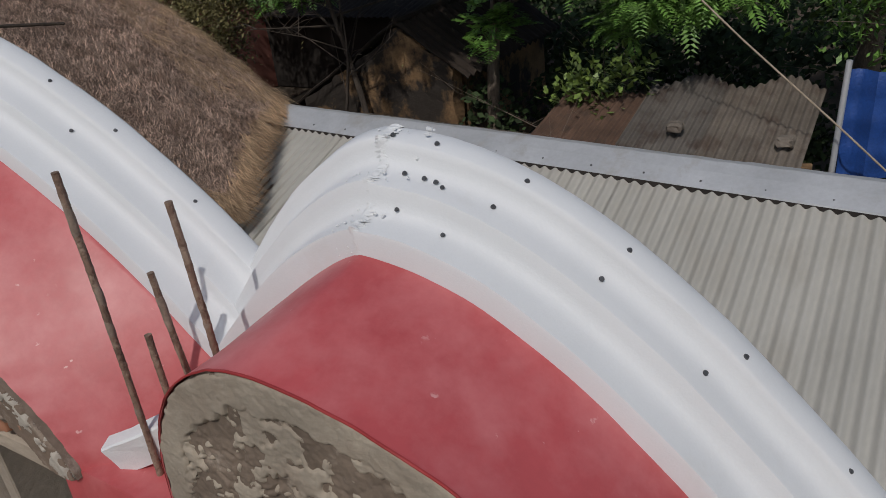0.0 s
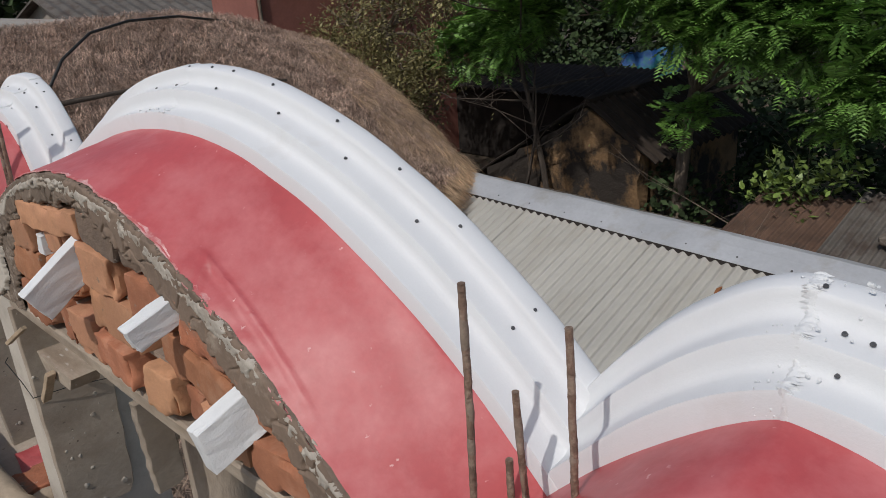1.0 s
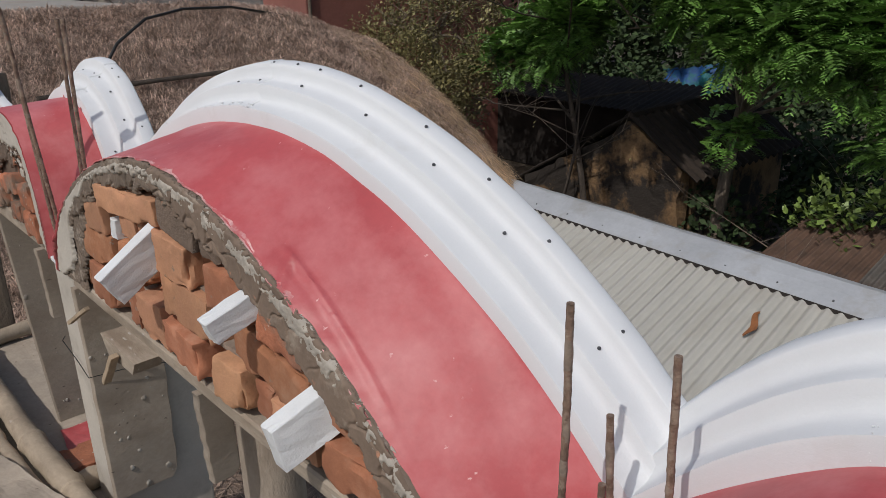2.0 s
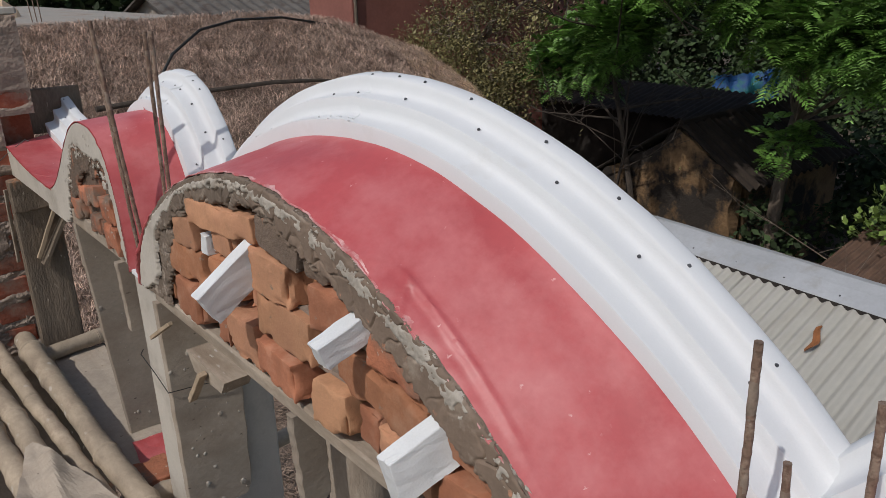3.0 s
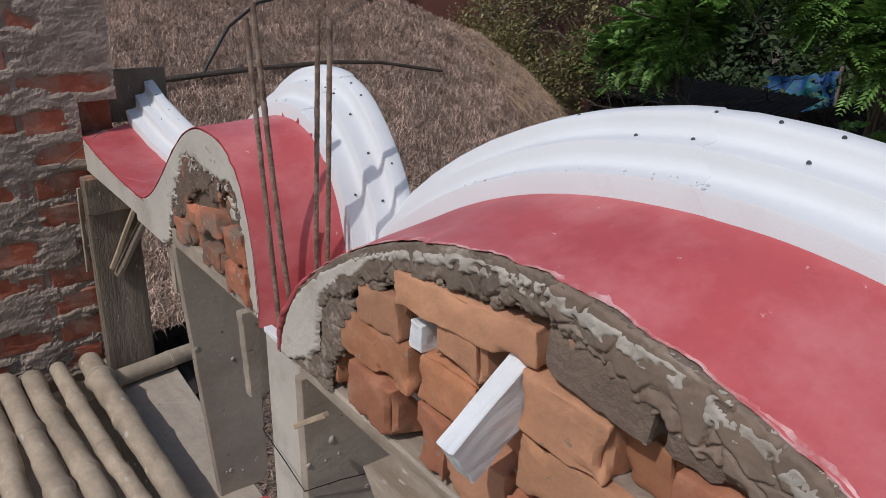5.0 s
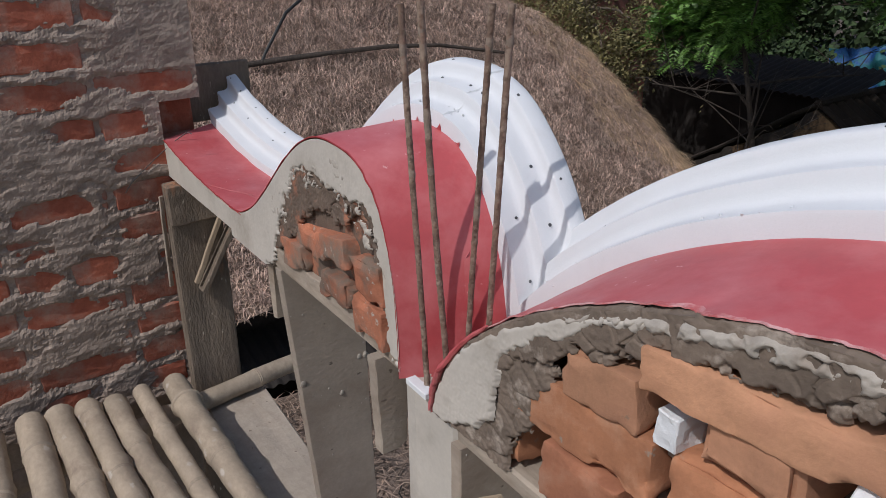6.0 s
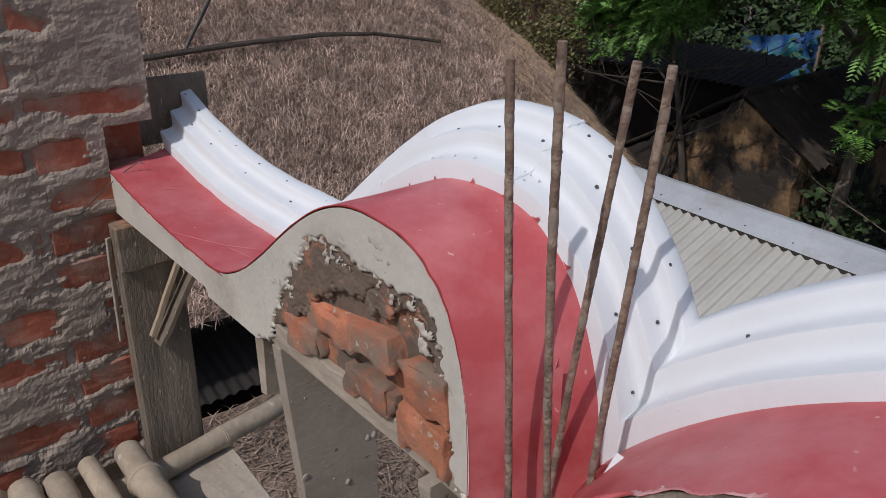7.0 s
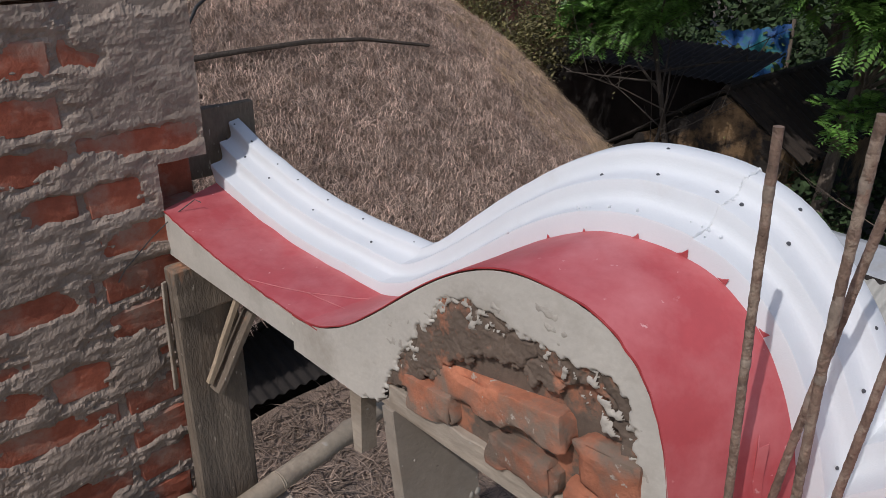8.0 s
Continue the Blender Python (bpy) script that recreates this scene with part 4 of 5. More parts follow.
    bmesh.ops.transform(bm, matrix=Matrix.Translation(p + n * 0.0005) @ n.to_track_quat("Z", "Y").to_matrix().to_4x4(), verts=bm.verts)
    part("nail_head", bm, M["nail"], root)


f0 = moulding("flat", "white foam moulding with stepped end against the pier", 0, 1)
f1 = moulding("small", "white foam moulding in short lengths over the small lobe", 0, 0.95, (0.57,))
f2 = moulding("large", "long white foam moulding bent over the large lobe", 0.04, 0.97, (0.475,))
f3 = moulding("third", "white foam moulding with a rough filled joint at its crest", 0.06, 1.0, (0.5,))


def along(name, x, w, g):
    """The share of the lobe's length at which the moulding passes x."""
    return min((k / 600 for k in range(601)), key=lambda q: abs(foam_point(name, q, w, g).x - x))


for root, key, row_out, row_mid in ((f0, "flat", (-0.11, -0.04, 0.06, 0.133, 0.235, 0.345, 0.486), (-0.12, -0.03, 0.063, 0.219, 0.399)),
                                    (f1, "small", (0.575, 0.938, 1.064, 1.096, 1.190), (0.867, 0.943, 1.017, 1.045, 1.100, 1.157, 1.20)),
                                    (f2, "large", (1.596, 1.776, 1.848, 1.906, 2.002, 2.138, 2.25, 2.344, 2.449), (1.30, 1.70, 1.773, 1.892, 2.045, 2.18, 2.298, 2.438)),
                                    (f3, "third", (2.738, 2.783, 2.866, 2.952, 3.045, 3.127), (2.760, 2.782, 2.793, 2.846, 2.936, 3.02))):
    for x in row_out:
        nail(root, key, along(key, x, 0.80, 0.968), 0.80, 0.968)
    for x in row_mid:
        nail(root, key, along(key, x, 0.56, 0.685), 0.56, 0.685)
for key, root, spots in (("small", f1, ((1.17, 0.22, 0.36), (1.204, 0.22, 0.36))), ("third", f3, ((2.768, 0.30, 0.42), (2.80, 0.52, 0.68), (2.815, 0.24, 0.37)))):
    for x, w, g in spots:
        nail(root, key, along(key, x, w, g), w, g, 0.0022)


def crumbs(name, s, spread, count, parent, seed, across=(0.0, 1.0)):
    """Beads of broken foam along a joint."""
    bm = bmesh.new()
    for i in range(count):
        w = across[0] + (across[1] - across[0]) * plain_hash(i, seed)
        k = min(range(len(SECTION) - 5), key=lambda q: abs(SECTION[q][0] - w))
        g = SECTION[k][1] if w > 0.02 else 0.3 * plain_hash(i, seed, 5)
        p, n = on_foam(name, s + spread * (plain_hash(i, seed, 2) - 0.5), SECTION[k][0] if w > 0.02 else 0.0, max(0.03, g))
        r = 0.0007 + 0.0015 * plain_hash(i, seed, 3) ** 2
        own = bmesh.ops.create_icosphere(bm, subdivisions=1, radius=r, matrix=Matrix.Translation(p + n * 0.001))
        for v in own["verts"]:
            v.co += noise.noise_vector(v.co * 260) * r * 0.6
    part("joint_filler", bm, M["foam_cut"], parent, "rough white filler")


def seam(name, s, half, parent, seed):
    """A ragged strip of filler across the moulding."""
    rows = []
    for k in range(len(SECTION) - 5):
        (w0, g0), (w1, g1) = SECTION[k + 1] if k else (0.0, 0.0), SECTION[k + 2]
        for q in range(5):
            w, g = w0 + (w1 - w0) * q / 5, g0 + (g1 - g0) * q / 5
            row = []
            for c in range(7):
                d = (c - 3) / 3
                reach = half * (0.55 + 0.8 * noise.noise(Vector((k * 1.3 + q * 0.7, seed, d > 0))))
                p, n = on_foam(name, s + d * reach, w, max(0.01, g))
                row.append(p + n * (0.0022 * (1 - d * d) + 0.0018 * noise.noise(p * 190) - 0.0012) + Vector((0, -0.0012 * (w < 0.03), 0)))
            rows.append(row)
    part("joint_filler", grid_bm(rows), M["foam_cut"], parent, "rough white filler")


seam("third", 0.497, 0.010, f3, 1)
seam("small", 0.57, 0.004, f1, 2)
crumbs("third", 0.497, 0.05, 40, f3, 1)
crumbs("small", 0.35, 0.5, 26, f1, 3, (0.0, 0.2))
crumbs("large", 0.476, 0.006, 9, f2, 4, (0.0, 0.1))
crumbs("large", 0.3, 0.35, 30, f2, 5, (0.0, 0.1))


def crack(root, name, s0, s1, w, g, wave):
    """An open crack along the foam: a thin tube on the surface, the crack's inner shade put into its dark colour."""
    pts = []
    for i in range(15):
        q = i / 14
        p, n = on_foam(name, s0 + (s1 - s0) * q, w + wave * math.sin(q * 3.1), g + wave * 0.4 * math.sin(q * 3.1))
        pts.append(p + n * 0.0004)
    part("crack", tube_bm(pts, [0.0002 + 0.0007 * math.sin(math.pi * i / 14) for i in range(15)], 5), M["gap"], root)


crack(f2, "large", 0.37, 0.46, 0.76, 0.80, 0.03)
crack(f2, "large", 0.47, 0.52, 0.36, 0.49, 0.02)
crack(f3, "third", 0.36, 0.50, 0.44, 0.61, -0.06)
crack(f1, "small", 0.40, 0.58, 0.36, 0.49, 0.03)
crack(f0, "flat", 0.8, 0.96, 0.75, 0.79, 0.02)
# red tabs that stick out between sheet and foam on the small lobe
for k, at in enumerate((0.840, 0.891, 0.961, 1.020, 1.067, 1.115)):
    s = min((i / 500 for i in range(1, 490)), key=lambda q: abs(LOBES["small"][1](q)[0] - at))
    (x, z), (x2, z2) = LOBES["small"][1](s), LOBES["small"][1](s + 0.01)
    t = Vector((x2 - x, 0, z2 - z)).normalized()
    up = Vector((-t.z, -0.25, t.x)).normalized()
    a = Vector((x, Y_RED - 0.002, z + 0.002))
    big = (0.5, 0.5, 0.75, 1.1, 0.9, 0.85)[k]
    own = bmesh.new()
    face = [a - t * 0.008 * big, a + up * 0.003 * big - t * 0.003 * big, a + up * 0.0105 * big + t * 0.0032 * big, a + t * 0.004 * big]
    front, back = [own.verts.new(p) for p in face], [own.verts.new(p + Vector((0, 0.0008, 0.0004))) for p in face]
    own.faces.new(front)
    own.faces.new(back[::-1])
    for i in range(4):
        own.faces.new((front[i], back[i], back[(i + 1) % 4], front[(i + 1) % 4]))
    bmesh.ops.recalc_face_normals(own, faces=own.faces)
    tagged(part("sheet_tab", own, M["red_sheet"]), "pointed red tab of sheet against the foam", "plastic tab", "red tabs")
tagged(part("sheet_flap", grid_bm([[Vector((1.150 + 0.007 * j + 0.004 * math.sin(i), 0.098 - 0.010 * (j == 1) - 0.003 * j, 3.99 + 0.035 * i + 0.006 * (j != 1) * (i == 5))) for j in range(3)] for i in range(6)], 0.001), M["red_sheet"]),
       "upright red flap of sheet beside the bars", "plastic flap")


# ---- foam pegs that stick out of the brick face ----
def foam_block(corner, out, drop, wide, high, label, aside=0.0, cut=0.0):
    """A foam offcut: the top right corner at the wall, how far it stands out and drops, its width and height, how far its end is cut back below."""
    x, z = corner
    bm = box_bm((wide, 1.0, high), (0, 0, 0), 0.0, 0.0, 0, 5)
    inside = 0.05
    way = Vector((aside, -out, -drop))
    for v in bm.verts:
        q = 0.5 - v.co.y                       # 0 inside the wall, 1 at the free end
        down = 0.5 - v.co.z / high
        s = -inside / out + q * (1 + inside / out) - cut / out * down * q
        p = Vector((x - wide / 2 + v.co.x, 0.0, z - high / 2 + v.co.z)) + way * s
        v.co = p + noise.noise_vector(p * 45) * 0.0016 + noise.noise_vector(p * 160) * 0.0008
    edges = [e for e in bm.edges if len(e.link_faces) == 2 and e.calc_face_angle(0) > 0.6]
    bmesh.ops.bevel(bm, geom=edges, offset=0.0012, segments=1, affect="EDGES")
    return tagged(part("foam_block", bm, M["foam_cut"]), label, "foam block", "foam blocks in the brick face")


foam_block((1.756, 4.220), 0.093, 0.060, 0.027, 0.068, "white foam block sticking out of the bricks", 0.006, 0.03)
foam_block((2.060, 4.211), 0.068, 0.027, 0.024, 0.038, "small white foam block sticking out of the bricks", -0.008, 0.014)
foam_block((2.206, 4.134), 0.060, 0.046, 0.025, 0.068, "thick white foam block sticking out of the bricks", -0.030, 0.012)
foam_block((1.584, 4.190), 0.001, 0.0, 0.024, 0.036, "white foam stub between two bricks")
tagged(part("foam_offcut", box_bm((0.088, 0.022, 0.040), (2.498, 0.041, 4.027), 0.002, 0.0015, 3, 4, None, pose(0, 0, 0, 8, -25, 20)), M["foam_cut"]), "white foam offcut lying on the sheet beside the bars", "foam offcut")
rows = [[(2.40 + 0.2 * i / 10, y, z + 0.004 * noise.noise(Vector((i * 0.6, y * 30, z * 20)))) for y, z in ((0.13, 4.002), (0.07, 4.0), (0.0, 3.998), (-0.004, 3.984), (-0.006, 3.94), (-0.008, 3.88))] for i in range(11)]
tagged(part("sheet_flap", grid_bm(rows, 0.0015), M["red_sheet"], smooth=True), "red sheet folded down over the column head", "plastic flap")
tagged(part("foam_offcut", box_bm((0.05, 0.016, 0.009), (1.165, 0.004, 4.0), 0.001, 0.001, 4, 2), M["foam_cut"]), "thin white foam strip on the column head", "foam offcut")
tagged(part("foam_offcut", box_bm((0.012, 0.07, 0.008), (1.24, 0.075, 4.075), 0.001, 0.001, 5, 2, None, pose(0, 0, 0, 38, 20, 20)), M["foam_cut"]), "thin white foam sliver beside the bars", "foam offcut")


# ---- reinforcing bars ----
def rebar(foot, top, r, label, bend=0.006, seed=0):
    """A ribbed bar with cement crusts."""
    foot, top = Vector(foot), Vector(top)
    n = int((top - foot).length / 0.0035)
    pts, rad = [], []
    for i in range(n + 1):
        s = i / n
        pts.append(foot.lerp(top, s) + Vector((bend * math.sin(s * 4.1 + seed), bend * 0.5 * math.sin(s * 3 + seed * 2), 0)))
        rad.append(r * (1.0 + (0.05 if i % 3 == 0 else 0.0) + 0.20 * max(0, noise.noise(Vector((s * 48, seed, 1))))))
    bar = tagged(part("rebar", tube_bm(pts, rad, 9, None, 0.0005, seed), M["rebar"], smooth=True), label, "steel bar", "steel bars in the columns")
    for k in range(5):                           # crusts of cement
        at = 4 + int((n - 16) * plain_hash(k, seed, 3))
        run = pts[at:at + 4 + int(6 * plain_hash(k, seed, 5))]
        part("cement_crust", tube_bm(run, [r * (0.9 + 0.24 * math.sin(math.pi * i / (len(run) - 1))) for i in range(len(run))], 9, None, 0.0008, seed + k), M["rebar_crust"], bar, "dusty cement crust", smooth=True)
    return bar


LONG = "long rusty ribbed steel bar with cement crusts"
rebar((1.169, 0.012, 3.97), (1.156, -0.003, 4.498), 0.0039, LONG, 0.002, 1)
rebar((1.223, 0.015, 3.98), (1.226, -0.025, 4.523), 0.0039, LONG, 0.003, 2)
rebar((1.163, 0.081, 3.98), (1.220, 0.073, 4.498), 0.0039, LONG, 0.002, 3)
rebar((1.223, 0.069, 3.98), (1.253, 0.075, 4.500), 0.0039, LONG, 0.002, 4)
rebar((2.520, 0.035, 3.95), (2.519, 0.033, 4.335), 0.0034, "rusty ribbed steel bar standing on the far column", 0.003, 5)
rebar((2.597, 0.082, 3.95), (2.593, 0.080, 4.298), 0.0034, "rusty ribbed steel bar standing on the far column", 0.002, 6)
rebar((2.546, 0.085, 3.95), (2.534, 0.084, 4.215), 0.0034, "short rusty ribbed steel bar on the far column", 0.002, 7)
rebar((2.566, 0.045, 3.95), (2.553, 0.048, 4.172), 0.0034, "short rusty ribbed steel bar on the far column", 0.002, 8)
for cx, cy in ((1.186, 0.06),):
    bm = bmesh.new()
    for i in range(150):
        a = Vector((cx + 0.1 * (plain_hash(i, 1) - 0.5), cy + 0.01 + 0.12 * (plain_hash(i, 2) - 0.5), 3.994 + 0.01 * plain_hash(i, 3)))
        bmesh.ops.create_icosphere(bm, subdivisions=1, radius=0.002 + 0.008 * plain_hash(i, 4) ** 2, matrix=Matrix.Translation(a))
    for v in bm.verts:
        v.co += noise.noise_vector(v.co * 120) * 0.004
    tagged(part("mortar_crumbs", bm, M["cement_lump"]), "crumbs of dry mortar on the column head", "mortar", kind="stuff")


# ---- the tin-roofed house behind the arch ----
def ridge_y(x):
    return 6.15 - 0.09 * (x + 3.45)


tin = thing("tin_roof_house", "low house with a pale corrugated tin roof", "house")
WAVE = 0.105
for k in range(12):
    x0, rows = -3.55 + 0.78 * k, []
    for i in range(92):
        x = x0 + 0.80 * i / 91
        dz = 0.015 * math.sin(2 * math.pi * x / WAVE) + 0.004 * (k % 2)
        rows.append([(x, ridge_y(x) - d, 2.1 - 0.32 * d + dz + 0.01 * noise.noise(Vector((x, d, k)))) for d in (0.1, 0.9, 1.7, 2.5, 3.3)])
    part("roof_sheet", grid_bm(rows), M["tin"], tin, smooth=True)
for k in range(5):
    xs = np.linspace(-3.6 + 1.9 * k, -1.66 + 1.9 * k, 30)
    rows = [[(x, ridge_y(x) + a, z + 0.004 * (k % 2) + 0.006 * noise.noise(Vector((x * 5, a * 6, k)))) for a, z in ((0.3, 2.03), (0.2, 2.085), (0.05, 2.155), (-0.03, 2.165), (-0.15, 2.115), (-0.30, 2.038), (-0.305, 2.022))] for x in xs]
    part("ridge_cap", grid_bm(rows), M["cap_tin"], tin)
    for q in range(4):
        x = -3.4 + 1.9 * k + 0.47 * q
        bm = bmesh.new()
        bmesh.ops.create_cone(bm, cap_ends=True, segments=8, radius1=0.014, radius2=0.008, depth=0.02, matrix=Matrix.Translation((x, ridge_y(x) - 0.24, 2.064)))
        part("roof_bolt", bm, M["nail"], tin)
# added near-black strip that draws the shadowed gaps below the cap's lip
xs = np.linspace(-3.5, 5.9, 12)
part("ridge_board", grid_bm([[(x, ridge_y(x) - 0.285, z) for z in (1.95, 2.03)] for x in xs], 0.02), M["shade_black"], tin, "added black strip for the shadow under the ridge cap")
for x0, x1, y0, y1 in ((-3.3, 5.5, 3.0, 3.15), (-3.3, -3.15, 3.0, 6.1), (5.35, 5.5, 3.0, 5.4)):
    part("wall", box_bm((x1 - x0, y1 - y0, 1.05), ((x0 + x1) / 2, (y0 + y1) / 2, 0.50), 0.01), M["mud"], tin)
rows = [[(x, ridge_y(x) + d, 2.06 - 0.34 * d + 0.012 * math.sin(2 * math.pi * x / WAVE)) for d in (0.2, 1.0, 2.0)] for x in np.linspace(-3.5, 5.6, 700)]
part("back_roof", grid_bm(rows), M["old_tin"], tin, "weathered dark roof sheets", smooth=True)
rows = [[(0.48 + 0.03 * math.sin(i * 0.9) + (j - 1) * 0.03 * math.sin(math.pi * (i + 0.4) / 6.8), 4.88 + 0.05 * i, 2.1 - 0.32 * (ridge_y(0.48) - 4.88 - 0.05 * i) + 0.030 + 0.02 * abs(j - 1) + 0.008 * math.sin(i * 1.7)) for j in range(3)] for i in range(7)]
tagged(part("dry_leaf", grid_bm(rows, 0.003), M["dead_leaf"], smooth=True), "curled brown dead leaf lying on the tin roof", "leaf")


# ---- thatched hut ----
hut = thing("thatched_hut", "thatched hut with a rounded straw roof", "hut")


EAVE = -3.2                     # the corner where the thatch's rim meets its eave


def eave(y):
    """The eave cuts across the end of the tin roof, then runs straight."""
    if y > 4.2:
        return -3.42 + 0.56 * (6.4 - y)
    return -2.56 + 0.37 * max(0.0, min(1.0, (y - 2.7) / 1.5)) ** 2


def thatch_z(x, y):
    r = max(0.0, (y - 3.4) / 2.9)
    top = 4.17 - 0.60 * min(1.4, r) ** 2
    d = abs(x + 6.0)
    return top - 0.04 * max(0.0, 2.2 - y) - 0.33 * d - 0.066 * d * d + 0.05 * noise.noise(Vector((x * 1.3, y * 1.3, 0))) + 0.03 * noise.noise(Vector((x * 4, y * 4, 3))) + 0.015 * noise.noise(Vector((x * 11, y * 11, 3)))


def rim_y(x):
    return 6.38 - 0.12 * (x + 6.0) + 0.1 * noise.noise(Vector((x * 3, 0, 0)))


rows = []
for u in np.linspace(0, 1, 50):
    ys = [-4 + (rim_y(-9.2 + (EAVE + 9.2) * u) + 4) * q for q in np.linspace(0, 1, 70)]
    rows.append([(-9.2 + (eave(y) + 9.2) * u, y, thatch_z(-9.2 + (eave(y) + 9.2) * u, y)) for y in ys])
under = [[(x - 0.5, y - 0.05, z - 0.1) for x, y, z in row] for row in rows]
bm = grid_bm(rows)
for strip_ in (under, [rows[-1], under[-1]], [rows[0], under[0]], [[row[0] for row in rows], [row[0] for row in under]], [[row[-1] for row in rows], [row[-1] for row in under]]):
    grid_bm(strip_, 0, bm)
bmesh.ops.remove_doubles(bm, verts=bm.verts[:], dist=0.0005)
part("thatch", bm, M["thatch"], hut, "packed grey-brown straw")


def straws(count, place, along, size, spread, seed, lift=0.012):
    """Loose straw: thin bent blades, each its own island."""
    rng = random.Random(seed)
    verts, faces = [], []
    for _ in range(count):
        p, down = place(rng), None
        down = along(p, rng)
        side = down.cross(Vector((0, 0, 1))).normalized()
        turn = rng.gauss(0, spread)
        down = (down * math.cos(turn) + side * math.sin(turn)).normalized()
        side = down.cross(Vector((0, 0, 1))).normalized()
        length, w = size[0] * rng.uniform(0.5, 1.4), size[1] * rng.uniform(0.6, 1.3)
        up = Vector((0, 0, 1)) * lift
        a = p + up * rng.uniform(0.2, 1.6)
        c = a + down * length * 0.5 + up * rng.uniform(-0.3, 1.2)
        e = a + down * length + up * rng.uniform(-1.0, 1.4)
        i = len(verts)
        verts += [a - side * w, a + side * w, c - side * w * 0.9, c + side * w * 0.9, e]
        faces += [(i, i + 1, i + 3, i + 2), (i + 2, i + 3, i + 4)]
    return verts, faces


def on_roof(rng):
    u = rng.random()
    y = -0.8 + (rim_y(-6.3 + (EAVE + 6.3) * u) + 0.8) * rng.random()
    x = -6.3 + (eave(y) + 6.3) * u
    return Vector((x, y, thatch_z(x, y)))


def downhill(p, rng):
    e = 0.05
    g = Vector(((thatch_z(p.x + e, p.y) - thatch_z(p.x - e, p.y)) / (2 * e), (thatch_z(p.x, p.y + e) - thatch_z(p.x, p.y - e)) / (2 * e)))
    return Vector((-g.x, -g.y, -(g.x ** 2 + g.y ** 2))).normalized()


v, f = straws(150000, on_roof, downhill, (0.085, 0.0030), 1.0, 5, 0.034)
ob = new("loose_straw", mesh_of("loose_straw", v, f, M["straw"]))
ob.parent = hut
tagged(ob, "loose weathered straw", kind="stuff")


def on_rim(rng):
    if rng.random() < 0.55:
        x = -6.4 + (EAVE + 6.62) * rng.random()
        y = rim_y(x) - 0.12 * rng.random()
        return Vector((x, y, thatch_z(x, y) - 0.16 * rng.random()))
    y = 3.4 + 2.8 * rng.random()
    x = eave(y) - 0.08 + 0.12 * rng.random()
    return Vector((x, y, thatch_z(x, y) - 0.18 * rng.random()))


def outward(p, rng):
    if p.y > 6.0 or p.x < eave(p.y) - 0.12:
        return Vector((0.75, 0.35 + 0.3 * rng.random(), -0.45 - 0.3 * rng.random())).normalized()
    return Vector((0.8, 0.75 * rng.random() - 0.15, -0.45)).normalized()


v, f = straws(15000, on_rim, outward, (0.24, 0.0035), 0.6, 6, 0.03)
ob = new("straw_fringe", mesh_of("straw_fringe", v, f, M["straw_gold"]))
ob.parent = hut
tagged(ob, "golden straw fringe at the eaves", kind="stuff")


def near_rim(rng):
    x = -6.3 + (EAVE + 6.27) * rng.random()
    y = rim_y(x) - 0.02 - 0.9 * rng.random() ** 2
    return Vector((x, y, thatch_z(x, y)))


v, f = straws(9000, near_rim, downhill, (0.26, 0.0032), 0.35, 9, 0.03)
ob = new("rim_straw", mesh_of("rim_straw", v, f, M["straw_gold"]))
ob.parent = hut
tagged(ob, "long golden straw combed down the rim", kind="stuff")


def in_groove(rng):
    n = rng.choice((-29, -28, -27, -26, -25, -24, -23))
    x = WAVE * (n + 0.75) + rng.gauss(0, 0.010)
    y = 6.4 - (x + 3.42) / 0.56 - 0.1 + 0.42 * (rng.random() - 0.3) + 0.09 * (n + 26)
    return Vector((x, min(y, 5.7), 2.1 - 0.32 * (ridge_y(x) - min(y, 5.7)) - 0.016))


v, f = straws(1500, in_groove, lambda p, rng: Vector((0, -1, -0.32)).normalized(), (0.12, 0.004), 0.22, 12, 0.010)
ob = new("groove_straw", mesh_of("groove_straw", v, f, M["straw_old"]))
ob.parent = hut
tagged(ob, "straw fallen into the grooves of the tin roof", kind="stuff")
# both walls take a near-black colour in place of the eaves' shade
part("hut_wall", box_bm((0.2, 9.6, 2.0), (-3.25, 1.2, 0.98), 0.02, 0.0, 0, 0), M["shade_black"], hut, "mud wall with the eaves' shade put into its colour")
part("end_wall", box_bm((5.6, 0.2, 2.3), (-6.1, 5.75, 1.13), 0.02), M["shade_black"], hut)
rod("forked_branch", [(-4.36, 1.45, 3.54), (-4.38, 2.2, 3.575), (-4.36, 2.55, 3.59), (-4.38, 3.18, 3.595), (-4.31, 3.7, 3.57), (-4.27, 4.45, 3.44)], [0.026, 0.024, 0.022, 0.02, 0.018, 0.014], "bark_dark", "thin dark crooked branch lying across the thatch", "branch", "", 8, 0.006)
rod("black_cable", [(-4.45, 1.88, 3.42), (-4.5, 2.02, 3.62), (-4.6, 2.28, 3.93), (-4.65, 2.6, 4.13), (-4.9, 3.1, 4.19), (-5.4, 3.9, 4.16), (-5.8, 4.7, 4.03), (-5.95, 5.5, 3.85)], 0.014, "cable", "black cable looping up over the thatch", "cable", "", 7)

# low straw-covered lean-to below the eaves
lean = thing("lean_to", "low straw-littered lean-to below the thatched eaves", "lean-to")


def lean_z(x, y):
    return 1.56 - 0.26 * (x + 2.6) + 0.06 * noise.noise(Vector((x * 2, y * 2, 8)))


part("roof", grid_bm([[(x, y, lean_z(x, y)) for x in np.linspace(-2.55, 1.6, 26)] for y in np.linspace(-0.6, 2.85, 22)], 0.06), M["thatch"], lean)
